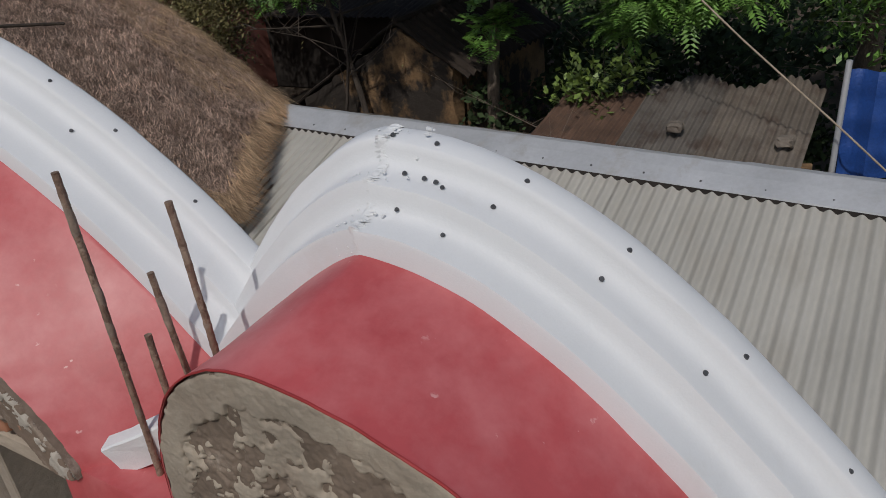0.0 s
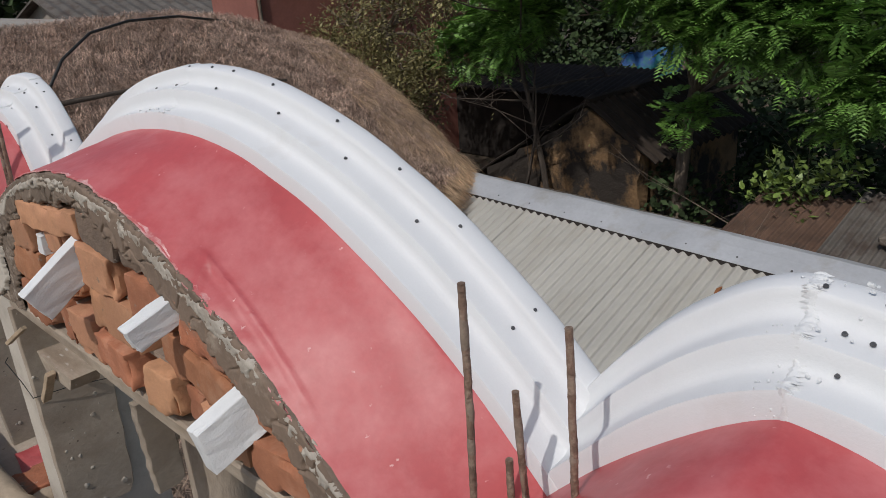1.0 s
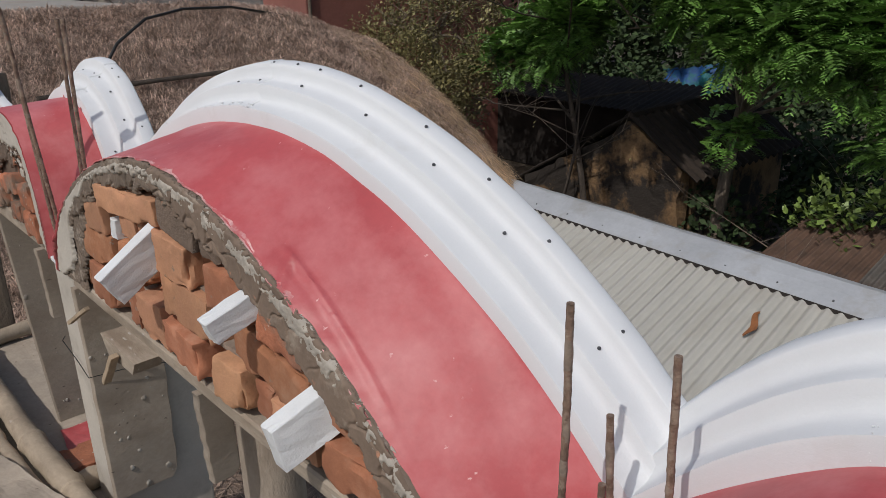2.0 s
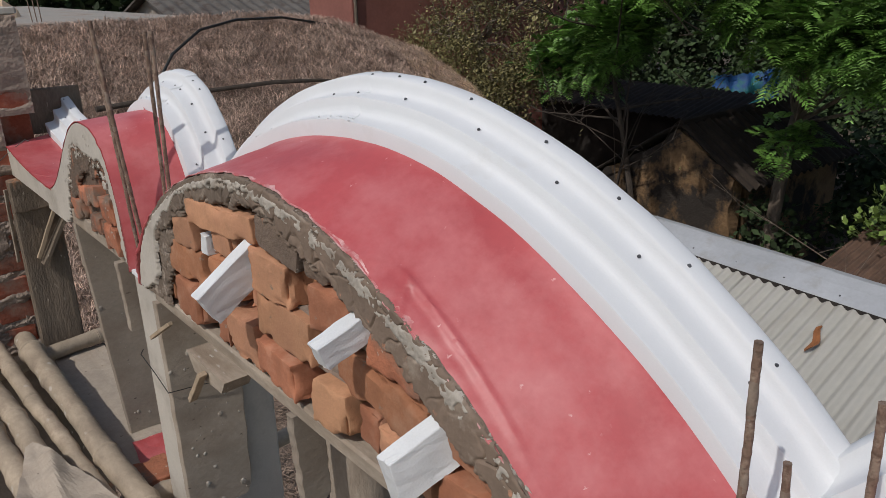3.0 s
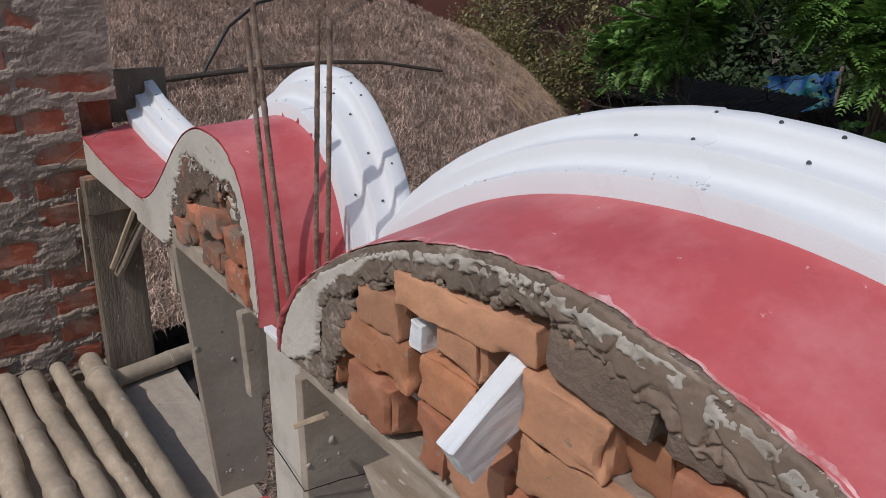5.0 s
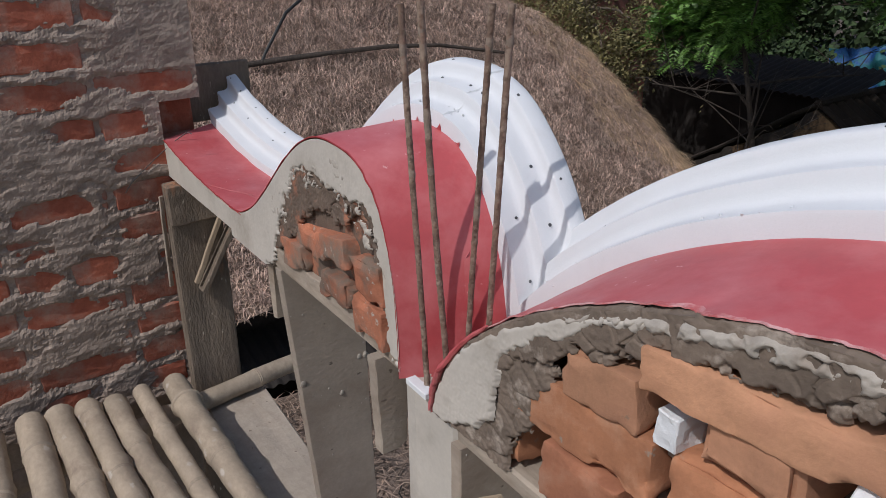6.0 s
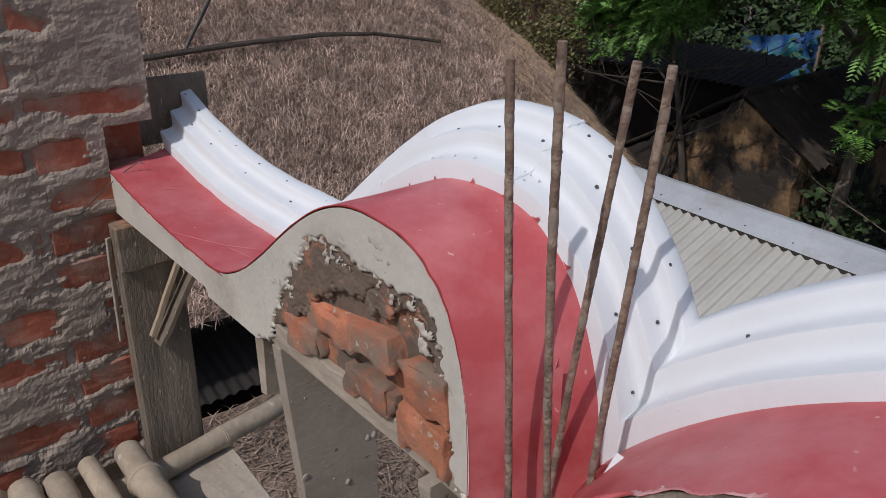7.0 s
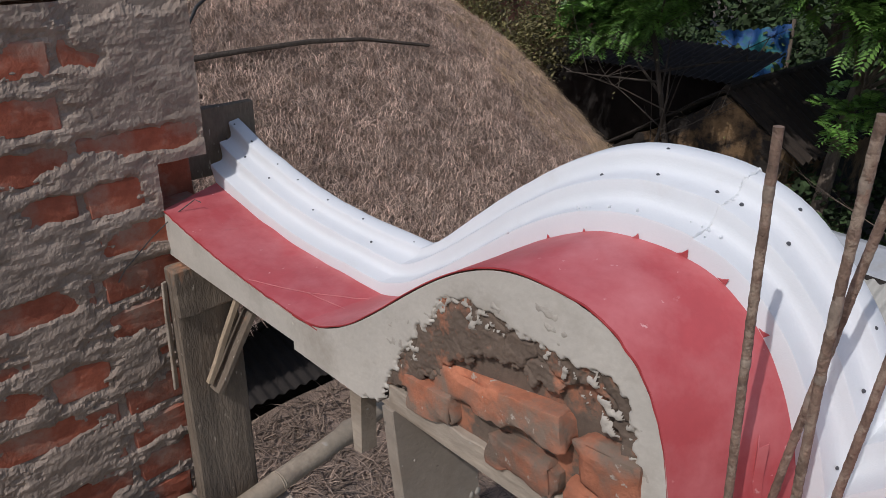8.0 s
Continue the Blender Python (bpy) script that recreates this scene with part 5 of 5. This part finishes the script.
v, f = straws(15000, lambda rng: (lambda x, y: Vector((x, y, lean_z(x, y))))(-2.5 + 4.0 * rng.random(), -0.5 + 3.3 * rng.random()), lambda p, rng: Vector((math.cos(rng.random() * 6.28), math.sin(rng.random() * 6.28), 0)), (0.17, 0.004), 1.5, 8, 0.02)
ob = new("straw_litter", mesh_of("straw_litter", v, f, M["straw_old"]))
ob.parent = lean
tagged(ob, "matted straw litter", kind="stuff")
rows = [[(-2.6 + d, y, 1.66 - 0.3 * d + 0.010 * math.sin(2 * math.pi * y / 0.085)) for d in (-0.5, 0.0, 0.07)] for y in np.linspace(-0.6, 2.8, 330)]
# near-black here paints the scalloped shadow below the eave
part("edge_sheet", grid_bm(rows, 0.006), M["shade_black"], lean, "corrugated sheet edge with the eave shadow as its colour", smooth=True)
for x in (-2.4, 0.0, 1.5):
    for y in (-0.5, 2.75):
        part("post", tube_bm([(x, y, -0.05), (x, y, lean_z(x, y) - 0.04)], 0.05, 8), M["bark"], lean)


# ---- mud house, sheds and tarpaulins under the trees ----
mud = thing("mud_house", "old mud-walled house with a dark gabled roof in tree shade", "house")
RIDGE_X, RIDGE_Z = -3.6, 2.42


def mud_roof_z(x):
    return RIDGE_Z - (0.66 * (x - RIDGE_X) if x > RIDGE_X else 0.62 * (RIDGE_X - x))


# gable wall; its dappled tree shade comes from the mud colour's dark blotches
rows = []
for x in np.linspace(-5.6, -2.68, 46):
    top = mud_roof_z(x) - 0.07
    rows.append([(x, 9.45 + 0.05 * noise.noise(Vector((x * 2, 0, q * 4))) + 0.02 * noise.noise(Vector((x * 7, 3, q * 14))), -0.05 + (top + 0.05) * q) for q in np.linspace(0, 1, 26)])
part("gable_wall", grid_bm(rows, 0.25), M["mud"], mud, "peeling ochre mud wall with tree shade painted in dark blotches")
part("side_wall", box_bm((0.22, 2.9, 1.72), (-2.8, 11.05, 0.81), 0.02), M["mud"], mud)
part("rear_wall", box_bm((2.6, 0.2, 1.1), (-4.2, 12.4, 0.5), 0.02), M["mud"], mud)
# roof slopes, their tree shade painted by the tile colour
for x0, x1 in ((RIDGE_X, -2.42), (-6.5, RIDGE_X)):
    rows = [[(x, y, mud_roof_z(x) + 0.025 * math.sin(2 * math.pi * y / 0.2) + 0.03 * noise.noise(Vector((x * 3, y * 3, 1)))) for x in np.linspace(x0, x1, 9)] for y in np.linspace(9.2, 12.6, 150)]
    part("roof_slope", grid_bm(rows, 0.03), M["shaded_tile"], mud, "tiles strewn with leaves, tree shade put into their colour", smooth=True)
part("ridge", tube_bm([(RIDGE_X, y, RIDGE_Z + 0.03) for y in np.linspace(9.2, 12.6, 12)], 0.06, 8), M["shaded_tile"], mud)
back = thing("back_shed", "low dark shed in deep shade behind the mud house", "shed")
# this wall's deep shade is painted by its near-black colour
part("wall", box_bm((6.0, 0.2, 1.7), (-8.6, 13.4, 0.82), 0.02), M["shade_black"], back)
# shed roof in the same tile colour with shade painted in
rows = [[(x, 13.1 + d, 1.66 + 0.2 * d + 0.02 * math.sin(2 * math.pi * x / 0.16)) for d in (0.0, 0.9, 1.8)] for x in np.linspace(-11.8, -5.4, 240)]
part("roof", grid_bm(rows, 0.02), M["shaded_tile"], back, smooth=True)

shed = thing("old_shed", "small shed roofed with weathered corrugated sheets", "shed")
for k, (x0, x1, tone) in enumerate(((0.6, 1.45, "slate"), (1.42, 2.38, "old_tin"))):
    rows = [[(x, 6.6 + d, 1.70 + 0.20 * d + 0.016 * math.sin(2 * math.pi * x / 0.09) + 0.012 * k) for d in (0.0, 0.6, 1.2, 1.7 + 0.15 * math.sin(x * 7))] for x in np.linspace(x0, x1, 130)]
    part("roof_sheet", grid_bm(rows, 0.006), M[tone], shed, smooth=True)
part("rusty_sheet", grid_bm([[(x, 6.5 + d, 1.66 + 0.16 * d + 0.015 * math.sin(2 * math.pi * x / 0.09)) for d in (0.0, 0.8, 1.6)] for x in np.linspace(-0.4, 0.62, 130)], 0.006), M["rust_tin"], shed, smooth=True)
part("wall", box_bm((2.9, 0.12, 1.7), (1.0, 6.95, 0.84), 0.01), M["mud"], shed)
for k, (x, y) in enumerate(((1.15, 7.1), (2.2, 7.0))):
    tagged(part("stone", box_bm((0.16, 0.14, 0.09), (x, y, 1.745 + 0.2 * (y - 6.6) + 0.06), 0.02, 0.02, k, 2), M["old_tin"]), "loose stone weighing down the shed roof", "stone", "stones on the shed roof")
rod("white_pole", [(2.60, 7.15, -0.05), (2.60, 7.15, 1.5), (2.62, 7.2, 2.6)], 0.028, "cap_tin", "pale pole beside the shed", "pole")
tagged(part("blue_tarpaulin", grid_bm([[(2.63 + 0.7 * i / 12, 7.25 + 0.05 * math.sin(i * 1.1) + 0.02 * math.sin(j * 2.0), 1.50 + 1.0 * j / 10) for j in range(11)] for i in range(13)], 0.004), M["blue_tarp"], smooth=True),
       "blue tarpaulin hung from a pale pole", "tarpaulin")
rod("slack_rope", [(1.30, 7.05, 3.2), (1.75, 7.02, 2.80), (2.2, 7.0, 2.42), (2.63, 7.0, 2.05), (3.2, 6.98, 1.55), (3.6, 6.98, 1.2)], 0.009, "bamboo", "pale thin pole slanting over the shed", "pole", "", 6)
rows = []
for i in range(25):
    s = i / 24
    rows.append([(-9.1 + 2.1 * s, 19.0 - 0.3 * s, 1.75 + 0.42 * s - (0.25 * math.sin(math.pi * s)) * (0.3 + 0.7 * j / 8) - (1.25 - 0.25 * s) * j / 8 + 0.03 * math.sin(i * 2.1 + j)) for j in range(9)])
tagged(part("teal_tarpaulin", grid_bm([[(x, y + 0.10 * math.sin(x * 9 + z * 3) + 0.07 * math.sin(x * 4 - z * 9) + 0.05 * noise.noise(Vector((x * 3, z * 4, 1))), z) for x, y, z in row] for row in rows], 0.004), M["tarp"], smooth=True), "sagging blue and teal tarpaulin under the trees", "tarpaulin")
rod("tarpaulin_post", [(-9.12, 19.0, -0.05), (-9.1, 19.0, 1.85)], 0.05, "bark", "thin post holding the tarpaulin", "post", "tarpaulin posts")
rod("tarpaulin_post", [(-7.0, 18.7, -0.05), (-7.0, 18.7, 2.25)], 0.05, "bark", "thin post holding the tarpaulin", "post", "tarpaulin posts")


# ---- far houses ----
def house(label, x0, x1, y0, y1, top, wall, roof, over=0.15, thick=0.12, parapet=0.0):
    root = thing("house", label, "house", "", "", ((x0 + x1) / 2, (y0 + y1) / 2, 0))
    mid = Vector(root.location)
    part("wall", box_bm((x1 - x0, y1 - y0, top), Vector(((x0 + x1) / 2, (y0 + y1) / 2, top / 2 - 0.03)) - mid, 0.02), M[wall], root)
    part("roof", box_bm((x1 - x0 + 2 * over, y1 - y0 + 2 * over, thick), Vector(((x0 + x1) / 2, (y0 + y1) / 2, top + thick / 2 - 0.03)) - mid, 0.02), M[roof], root)
    return root


def gable_house(label, x0, x1, y0, y1, eave, ridge, wall, roof):
    """A house whose ridge runs along y."""
    root = thing("house", label, "house")
    part("wall", box_bm((x1 - x0, y1 - y0, eave), ((x0 + x1) / 2, (y0 + y1) / 2, eave / 2 - 0.03), 0.02), M[wall], root)
    xm = (x0 + x1) / 2
    for y in (y0, y1 - 0.15):
        bm = bmesh.new()
        a = [bm.verts.new(p) for p in ((x0, y, eave - 0.05), (x1, y, eave - 0.05), (xm, y, ridge - 0.03))]
        c = [bm.verts.new(p) for p in ((x0, y + 0.15, eave - 0.05), (x1, y + 0.15, eave - 0.05), (xm, y + 0.15, ridge - 0.03))]
        bm.faces.new(a)
        bm.faces.new(c[::-1])
        for i in range(3):
            bm.faces.new((a[i], c[i], c[(i + 1) % 3], a[(i + 1) % 3]))
        part("gable", bm, M[wall], root)
    for side, xe in ((-1, x0 - 0.3), (1, x1 + 0.3)):
        rows = [[(xm + (xe - xm) * q, y, ridge + (eave - 0.12 - ridge) * q + 0.02 * math.sin(2 * math.pi * y / 0.3)) for q in (0, 0.35, 0.7, 1.0)] for y in np.linspace(y0 - 0.3, y1 + 0.3, 120)]
        part("roof_slope", grid_bm(rows, 0.05), M[roof], root, smooth=True)
    part("ridge_tiles", tube_bm([(xm, y, ridge + 0.04 + 0.02 * noise.noise(Vector((y, 1, 0)))) for y in np.linspace(y0 - 0.3, y1 + 0.3, 30)], 0.08, 8), M["slab"], root)
    return root


house("flat-roofed house with a pale slab and ochre edge", -22.0, -11.3, -4.0, 4.6, 3.86, "ochre", "slab", 0.3, 0.17)
rust = house("house with a plain rust-red wall", -11.8, -10.2, 7.95, 15.5, 4.48, "rust", "rust", 0.02, 0.1)
part("wall_pipe", tube_bm([(0.83, -3.7, -0.02), (0.83, -3.7, 4.6)], 0.035, 8), M["bark"], rust)
gable_house("long low house with a grey tiled roof", -21.0, -16.0, 7.1, 12.5, 3.55, 4.3, "slab", "slate")
gable_house("small brick house with a gabled roof", -26.0, -19.0, 13.2, 18.5, 4.3, 5.05, "ochre", "slate")
part("water_tank", tube_bm([(-14.2, 2.4, 4.0), (-14.2, 2.4, 4.12), (-14.1, 2.4, 4.3), (-14.1, 2.4, 4.36)], [0.6, 0.55, 0.3, 0.05], 12, None, 0.1, 3), M["straw_gold"])
tagged(bpy.data.objects["water_tank"], "low heap of dry straw on the flat roof", "straw heap")
bpy.data.objects["water_tank"].name = "straw_heap"
rows = [[(-9.4, y, z) for z in (3.9, 5.4)] for y in np.linspace(-1.6, 1.68, 80)]
tagged(part("tin_screen", grid_bm([[(x + 0.03 * math.sin(2 * math.pi * y / 0.12), y, z) for x, y, z in r] for r in rows], 0.006), M["cap_tin"], smooth=True), "grey corrugated screen on the flat roof", "tin screen")
for y in (-1.5, 1.62):
    rod("screen_post", [(-9.47, y, -0.05), (-9.47, y, 5.3)], 0.05, "bark", "dark post behind the tin screen", "post", "screen posts")
for k in range(3):
    rod("thin_bar", [(-11.5, 2.62 + 0.07 * k, 4.0), (-11.5, 2.6 + 0.075 * k, 4.36)], 0.008, "rebar", "thin bar standing on the flat roof", "steel bar", "bars on the flat roof")


# ---- trees ----
def limbs(points, radii, bm, rng, depth, tips):
    tube_bm(points, radii, 9 if depth == 0 else 6, bm, 0.012 if depth == 0 else 0.004, rng.random() * 50)
    if depth >= 2:
        tips.append(Vector(points[-1]))
        return
    for _ in range(6 if depth == 0 else 4):
        q = rng.uniform(0.45, 1.0)
        i = min(len(points) - 2, int(q * (len(points) - 1)))
        a = Vector(points[i]).lerp(Vector(points[i + 1]), rng.random())
        r = radii[i] * rng.uniform(0.35, 0.6)
        way = Vector((rng.gauss(0, 1), rng.gauss(0, 1), rng.uniform(0.0, 0.9))).normalized()
        length = rng.uniform(0.9, 1.9) * (1.0 if depth == 0 else 0.6)
        pts = [a, a + way * length * 0.5 + Vector((0, 0, 0.1 * rng.random())), a + way * length + Vector((0, 0, rng.uniform(-0.15, 0.25)))]
        limbs(pts, [r, r * 0.7, r * 0.3], bm, rng, depth + 1, tips)


def fronds(verts, faces, p, way, length, pairs, leaf, rng, droop=0.3):
    """One feathered leaf: paired narrow leaflets along a drooping stalk."""
    side = way.cross(Vector((0, 0, 1)))
    side = Vector((1, 0, 0)) if side.length < 1e-3 else side.normalized()
    for i in range(pairs):
        s = (i + 0.6) / pairs
        a = p + way * length * s + Vector((0, 0, -droop * length * s * s))
        size = leaf * (0.6 + 0.8 * math.sin(math.pi * min(1, s * 0.9 + 0.1)))
        for sign in (-1, 1):
            d = (side * sign + way * 0.55 + Vector((0, 0, -0.25 + 0.2 * rng.random()))).normalized()
            w, up = way * size * 0.24, Vector((0, 0, size * 0.10))
            k = len(verts)
            verts += [a, a + d * size * 0.4 + w + up, a + d * size * 1.02, a + d * size * 0.4 - w + up]
            faces += [(k, k + 1, k + 2), (k, k + 2, k + 3)]


def tree(label, foot, top, r, clumps, mat, seed, leaf=0.055, length=0.30, per=16, plain=False, spread=0.42, wood="bark"):
    """Trunk and limbs, and a crown of feathered leaves round the clumps (x, y, z, radius, how many sprays)."""
    rng = random.Random(seed)
    root = thing("tree", label, "tree", "", "", foot)
    base = Vector(foot)
    bm, tips = bmesh.new(), []
    f, t = Vector((0, 0, -0.1)), Vector(top) - base
    pts = [f.lerp(t, q) + Vector((0.08 * math.sin(q * 5 + seed), 0.06 * math.sin(q * 4), 0)) for q in np.linspace(0, 1, 7)]
    limbs(pts, [r * (1.15 - 0.75 * q) for q in np.linspace(0, 1, 7)], bm, rng, 0, tips)
    for cx, cy, cz, cr, n in clumps:          # a limb into every clump
        a = pts[rng.randint(3, 6)]
        c = Vector((cx, cy, cz)) - base
        tube_bm([a, a.lerp(c, 0.5) + Vector((0, 0, 0.15)), c], [r * 0.3, r * 0.2, r * 0.06], 6, bm)
    part("trunk", bm, M[wood], root, smooth=True)
    verts, faces = [], []
    for cx, cy, cz, cr, n in clumps:
        for _ in range(n):
            d = Vector((rng.gauss(0, 1), rng.gauss(0, 1), rng.gauss(0, 0.8))).normalized() * cr * rng.random() ** 0.45
            p = Vector((cx, cy, cz)) - base + d
            for _ in range(per):
                way = (d.normalized() * 0.7 + Vector((rng.gauss(0, 0.6), rng.gauss(0, 0.6), rng.gauss(0.1, 0.4)))).normalized()
                o = p + Vector((rng.gauss(0, 0.1), rng.gauss(0, 0.1), rng.gauss(0, 0.1)))
                if plain:
                    side = way.cross(Vector((0.3, 0.2, 1))).normalized()
                    k, s = len(verts), leaf * rng.uniform(0.6, 1.3)
                    verts += [o, o + way * s * 0.5 + side * s * spread * 0.6, o + way * s, o + way * s * 0.5 - side * s * spread * 0.6]
                    faces.append((k, k + 1, k + 2, k + 3))
                else:
                    fronds(verts, faces, o, way, length * rng.uniform(0.7, 1.25), 8, leaf, rng)
    ob = new("crown", mesh_of("crown", verts, faces, M[mat]))
    ob.parent = root
    return root


# in these trees, clumps above z 5.5 are out of view, added for shade
tree("tall tree with feathery bright green leaves beside the tin roof", (-2.32, 9.6, 0), (-1.85, 9.6, 5.2), 0.10,
     [(-1.6, 8.5, 3.8, 0.6, 50), (-0.7, 8.3, 3.85, 0.6, 60), (0.15, 8.1, 3.85, 0.65, 64), (0.55, 8.0, 3.15, 0.45, 34), (1.3, 8.2, 3.4, 0.6, 44), (-2.2, 8.9, 4.3, 0.8, 56), (2.2, 8.6, 3.8, 0.8, 50),
      (-0.6, 9.3, 4.8, 1.2, 60), (1.2, 9.2, 4.6, 1.1, 44), (-1.9, 9.1, 2.35, 0.25, 8), (-1.0, 9.6, 6.2, 1.5, 130), (-3.0, 9.4, 6.3, 1.5, 130), (1.2, 9.4, 6.2, 1.5, 130), (3.0, 8.8, 6.0, 1.4, 110)], "leaf", 3, 0.082, 0.27, 9)
tree("broad-leaved yellow-green shrub behind the tin roof", (0.1, 8.1, 0), (0.05, 8.0, 1.7), 0.03,
     [(0.05, 7.9, 2.12, 0.30, 24), (-0.34, 7.9, 1.9, 0.22, 14), (0.42, 7.9, 2.25, 0.2, 12), (0.05, 7.8, 1.75, 0.25, 14)], "leaf_fresh", 29, 0.105, 0.3, 11, True, 0.55)
# the last clump is unseen, added to block sun from the mud wall
tree("slender tree with a light green branch and an unseen shading clump over the mud house", (-4.0, 8.85, 0), (-4.9, 9.0, 4.6), 0.055,
     [(-5.3, 9.0, 3.55, 0.42, 34), (-5.75, 8.9, 3.2, 0.32, 18), (-4.95, 9.1, 3.85, 0.4, 26), (-4.85, 9.0, 3.45, 0.38, 30), (-4.45, 9.0, 3.75, 0.3, 20), (-5.2, 9.0, 3.1, 0.22, 10), (-4.6, 9.6, 4.6, 0.8, 26), (-5.0, 9.9, 6.3, 1.4, 120), (-6.8, 10.0, 6.6, 1.4, 120), (-3.2, 7.3, 5.0, 0.9, 60)], "leaf", 7, 0.08, 0.27, 9, wood="bark_dark")
tree("dusty olive-leaved thicket beside the thatched hut", (-8.6, 9.6, 0), (-8.4, 9.6, 4.0), 0.12,
     [(-9.2, 9.2, 3.2, 0.8, 170), (-8.0, 9.0, 2.75, 0.8, 180), (-7.0, 8.8, 2.4, 0.7, 170), (-6.4, 9.0, 3.1, 0.7, 150), (-7.6, 9.4, 3.8, 0.9, 110), (-8.8, 9.8, 4.4, 1.0, 90), (-6.2, 9.8, 4.5, 0.9, 70)], "leaf_dry", 11, 0.075, 0.2, 26, True)
# the clumps at z 6 and up are unseen, added to darken the house
tree("broad dark tree over the mud house with added unseen shading crowns", (-4.2, 14.0, 0), (-4.0, 13.8, 5.0), 0.22,
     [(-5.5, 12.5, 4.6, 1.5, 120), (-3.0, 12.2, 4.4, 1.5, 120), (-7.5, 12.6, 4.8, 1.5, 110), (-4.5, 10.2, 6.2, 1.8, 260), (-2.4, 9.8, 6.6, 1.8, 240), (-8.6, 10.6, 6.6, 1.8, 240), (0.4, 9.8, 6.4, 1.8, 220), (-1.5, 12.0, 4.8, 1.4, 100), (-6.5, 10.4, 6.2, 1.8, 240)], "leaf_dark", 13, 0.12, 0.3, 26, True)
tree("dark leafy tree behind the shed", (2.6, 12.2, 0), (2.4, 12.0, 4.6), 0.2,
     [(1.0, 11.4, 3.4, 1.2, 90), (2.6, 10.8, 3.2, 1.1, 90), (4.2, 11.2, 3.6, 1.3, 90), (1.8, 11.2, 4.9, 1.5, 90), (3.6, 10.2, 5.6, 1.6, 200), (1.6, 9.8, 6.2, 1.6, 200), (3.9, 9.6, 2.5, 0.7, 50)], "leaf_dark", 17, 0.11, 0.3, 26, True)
tree("yellow-green shrub beside the blue tarpaulin", (3.3, 8.6, 0), (3.3, 8.6, 2.0), 0.07,
     [(3.0, 8.3, 2.7, 0.5, 40), (3.5, 8.2, 2.3, 0.45, 40), (2.5, 8.9, 2.8, 0.5, 36)], "leaf", 19, 0.10, 0.3, 18, True)
tree("leafless thorny tree tangled with dead twigs", (-4.7, 8.8, 0), (-4.3, 8.9, 2.7), 0.032, [(-4.6, 8.9, 2.6, 0.7, 2), (-3.9, 8.9, 2.0, 0.6, 2)], "leaf_dry", 23, 0.05, 0.2, 3, True, wood="bark_dark")


def woods(label, spots, seed, mat, leaf):
    rng = random.Random(seed)
    verts, faces = [], []
    for cx, cy, cz, cr, n in spots:
        for _ in range(n):
            d = Vector((rng.gauss(0, 1), rng.gauss(0, 0.7), rng.gauss(0, 0.8))).normalized() * cr * rng.random() ** 0.35
            o = Vector((cx, cy, max(0.1, cz + d.z))) + Vector((d.x, d.y, 0))
            way = Vector((rng.gauss(0, 1), rng.gauss(0, 1), rng.gauss(0, 0.7))).normalized()
            side = way.orthogonal().normalized()
            s, k = leaf * rng.uniform(0.6, 1.4), len(verts)
            verts += [o, o + way * s * 0.5 + side * s * 0.3, o + way * s, o + way * s * 0.5 - side * s * 0.3]
            faces.append((k, k + 1, k + 2, k + 3))
    ob = new("far_woods", mesh_of("far_woods", verts, faces, M[mat]))
    return tagged(ob, label, "trees", kind="stuff")


rng0 = random.Random(4)
spots = []
for k in range(34):
    a = math.radians(35 + 115 * k / 33)
    d = 25 + 9 * rng0.random()
    x, y = 1.5 + d * math.cos(a), d * math.sin(a)
    for z in (1.2, 3.4, 5.6):
        spots.append((x + rng0.uniform(-1, 1), y + rng0.uniform(-1, 1), z, 2.6, 1700))
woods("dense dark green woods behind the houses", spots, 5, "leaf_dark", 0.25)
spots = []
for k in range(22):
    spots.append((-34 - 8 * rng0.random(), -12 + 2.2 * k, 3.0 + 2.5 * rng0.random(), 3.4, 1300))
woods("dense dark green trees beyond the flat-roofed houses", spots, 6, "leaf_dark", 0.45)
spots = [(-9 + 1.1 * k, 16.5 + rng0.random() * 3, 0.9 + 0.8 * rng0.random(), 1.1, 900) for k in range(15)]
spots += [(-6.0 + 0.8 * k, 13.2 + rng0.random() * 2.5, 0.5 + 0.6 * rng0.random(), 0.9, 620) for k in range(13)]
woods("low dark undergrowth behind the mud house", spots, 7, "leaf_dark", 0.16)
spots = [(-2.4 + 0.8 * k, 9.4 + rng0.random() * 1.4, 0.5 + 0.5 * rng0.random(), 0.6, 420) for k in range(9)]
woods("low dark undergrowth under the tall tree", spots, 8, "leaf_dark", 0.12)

# ---- the pier's bricks ----
shared = {}
for c, b, y, z, w, h in pier_bricks():
    if y < -1.45 or z > 4.46 or (NOTCH[0] - 0.02 < y and NOTCH[2] - 0.02 < z < NOTCH[3] + 0.02):
        continue
    key = (c % 4 == 0, int(plain_hash(c, b, 6) * 6))
    if key not in shared:
        shared[key] = bm_mesh("brick", box_bm((0.11, w, h), (0, 0, 0), 0.005, 0.004, key[1] * 2.3 + key[0], 2), M["brick_wall"])
    ob = new("brick", shared[key])
    ob.parent = pier
    ob.location = (-0.055 - 0.012 - 0.045 * y + 0.003 * (plain_hash(c, b, 7) - 0.5), y, z)
    ob.rotation_euler = (radians(1.2 * (plain_hash(c, b, 8) - 0.5)), 0, radians(2.6))
for z in (4.147,):
    ob = new("brick", bm_mesh("brick", box_bm((0.09, 0.1, 0.118), (0, 0, 0), 0.003, 0.002, 4, 2), M["brick_wall"]))
    ob.parent, ob.location = pier, (-0.140, 0.05, z - 0.016)
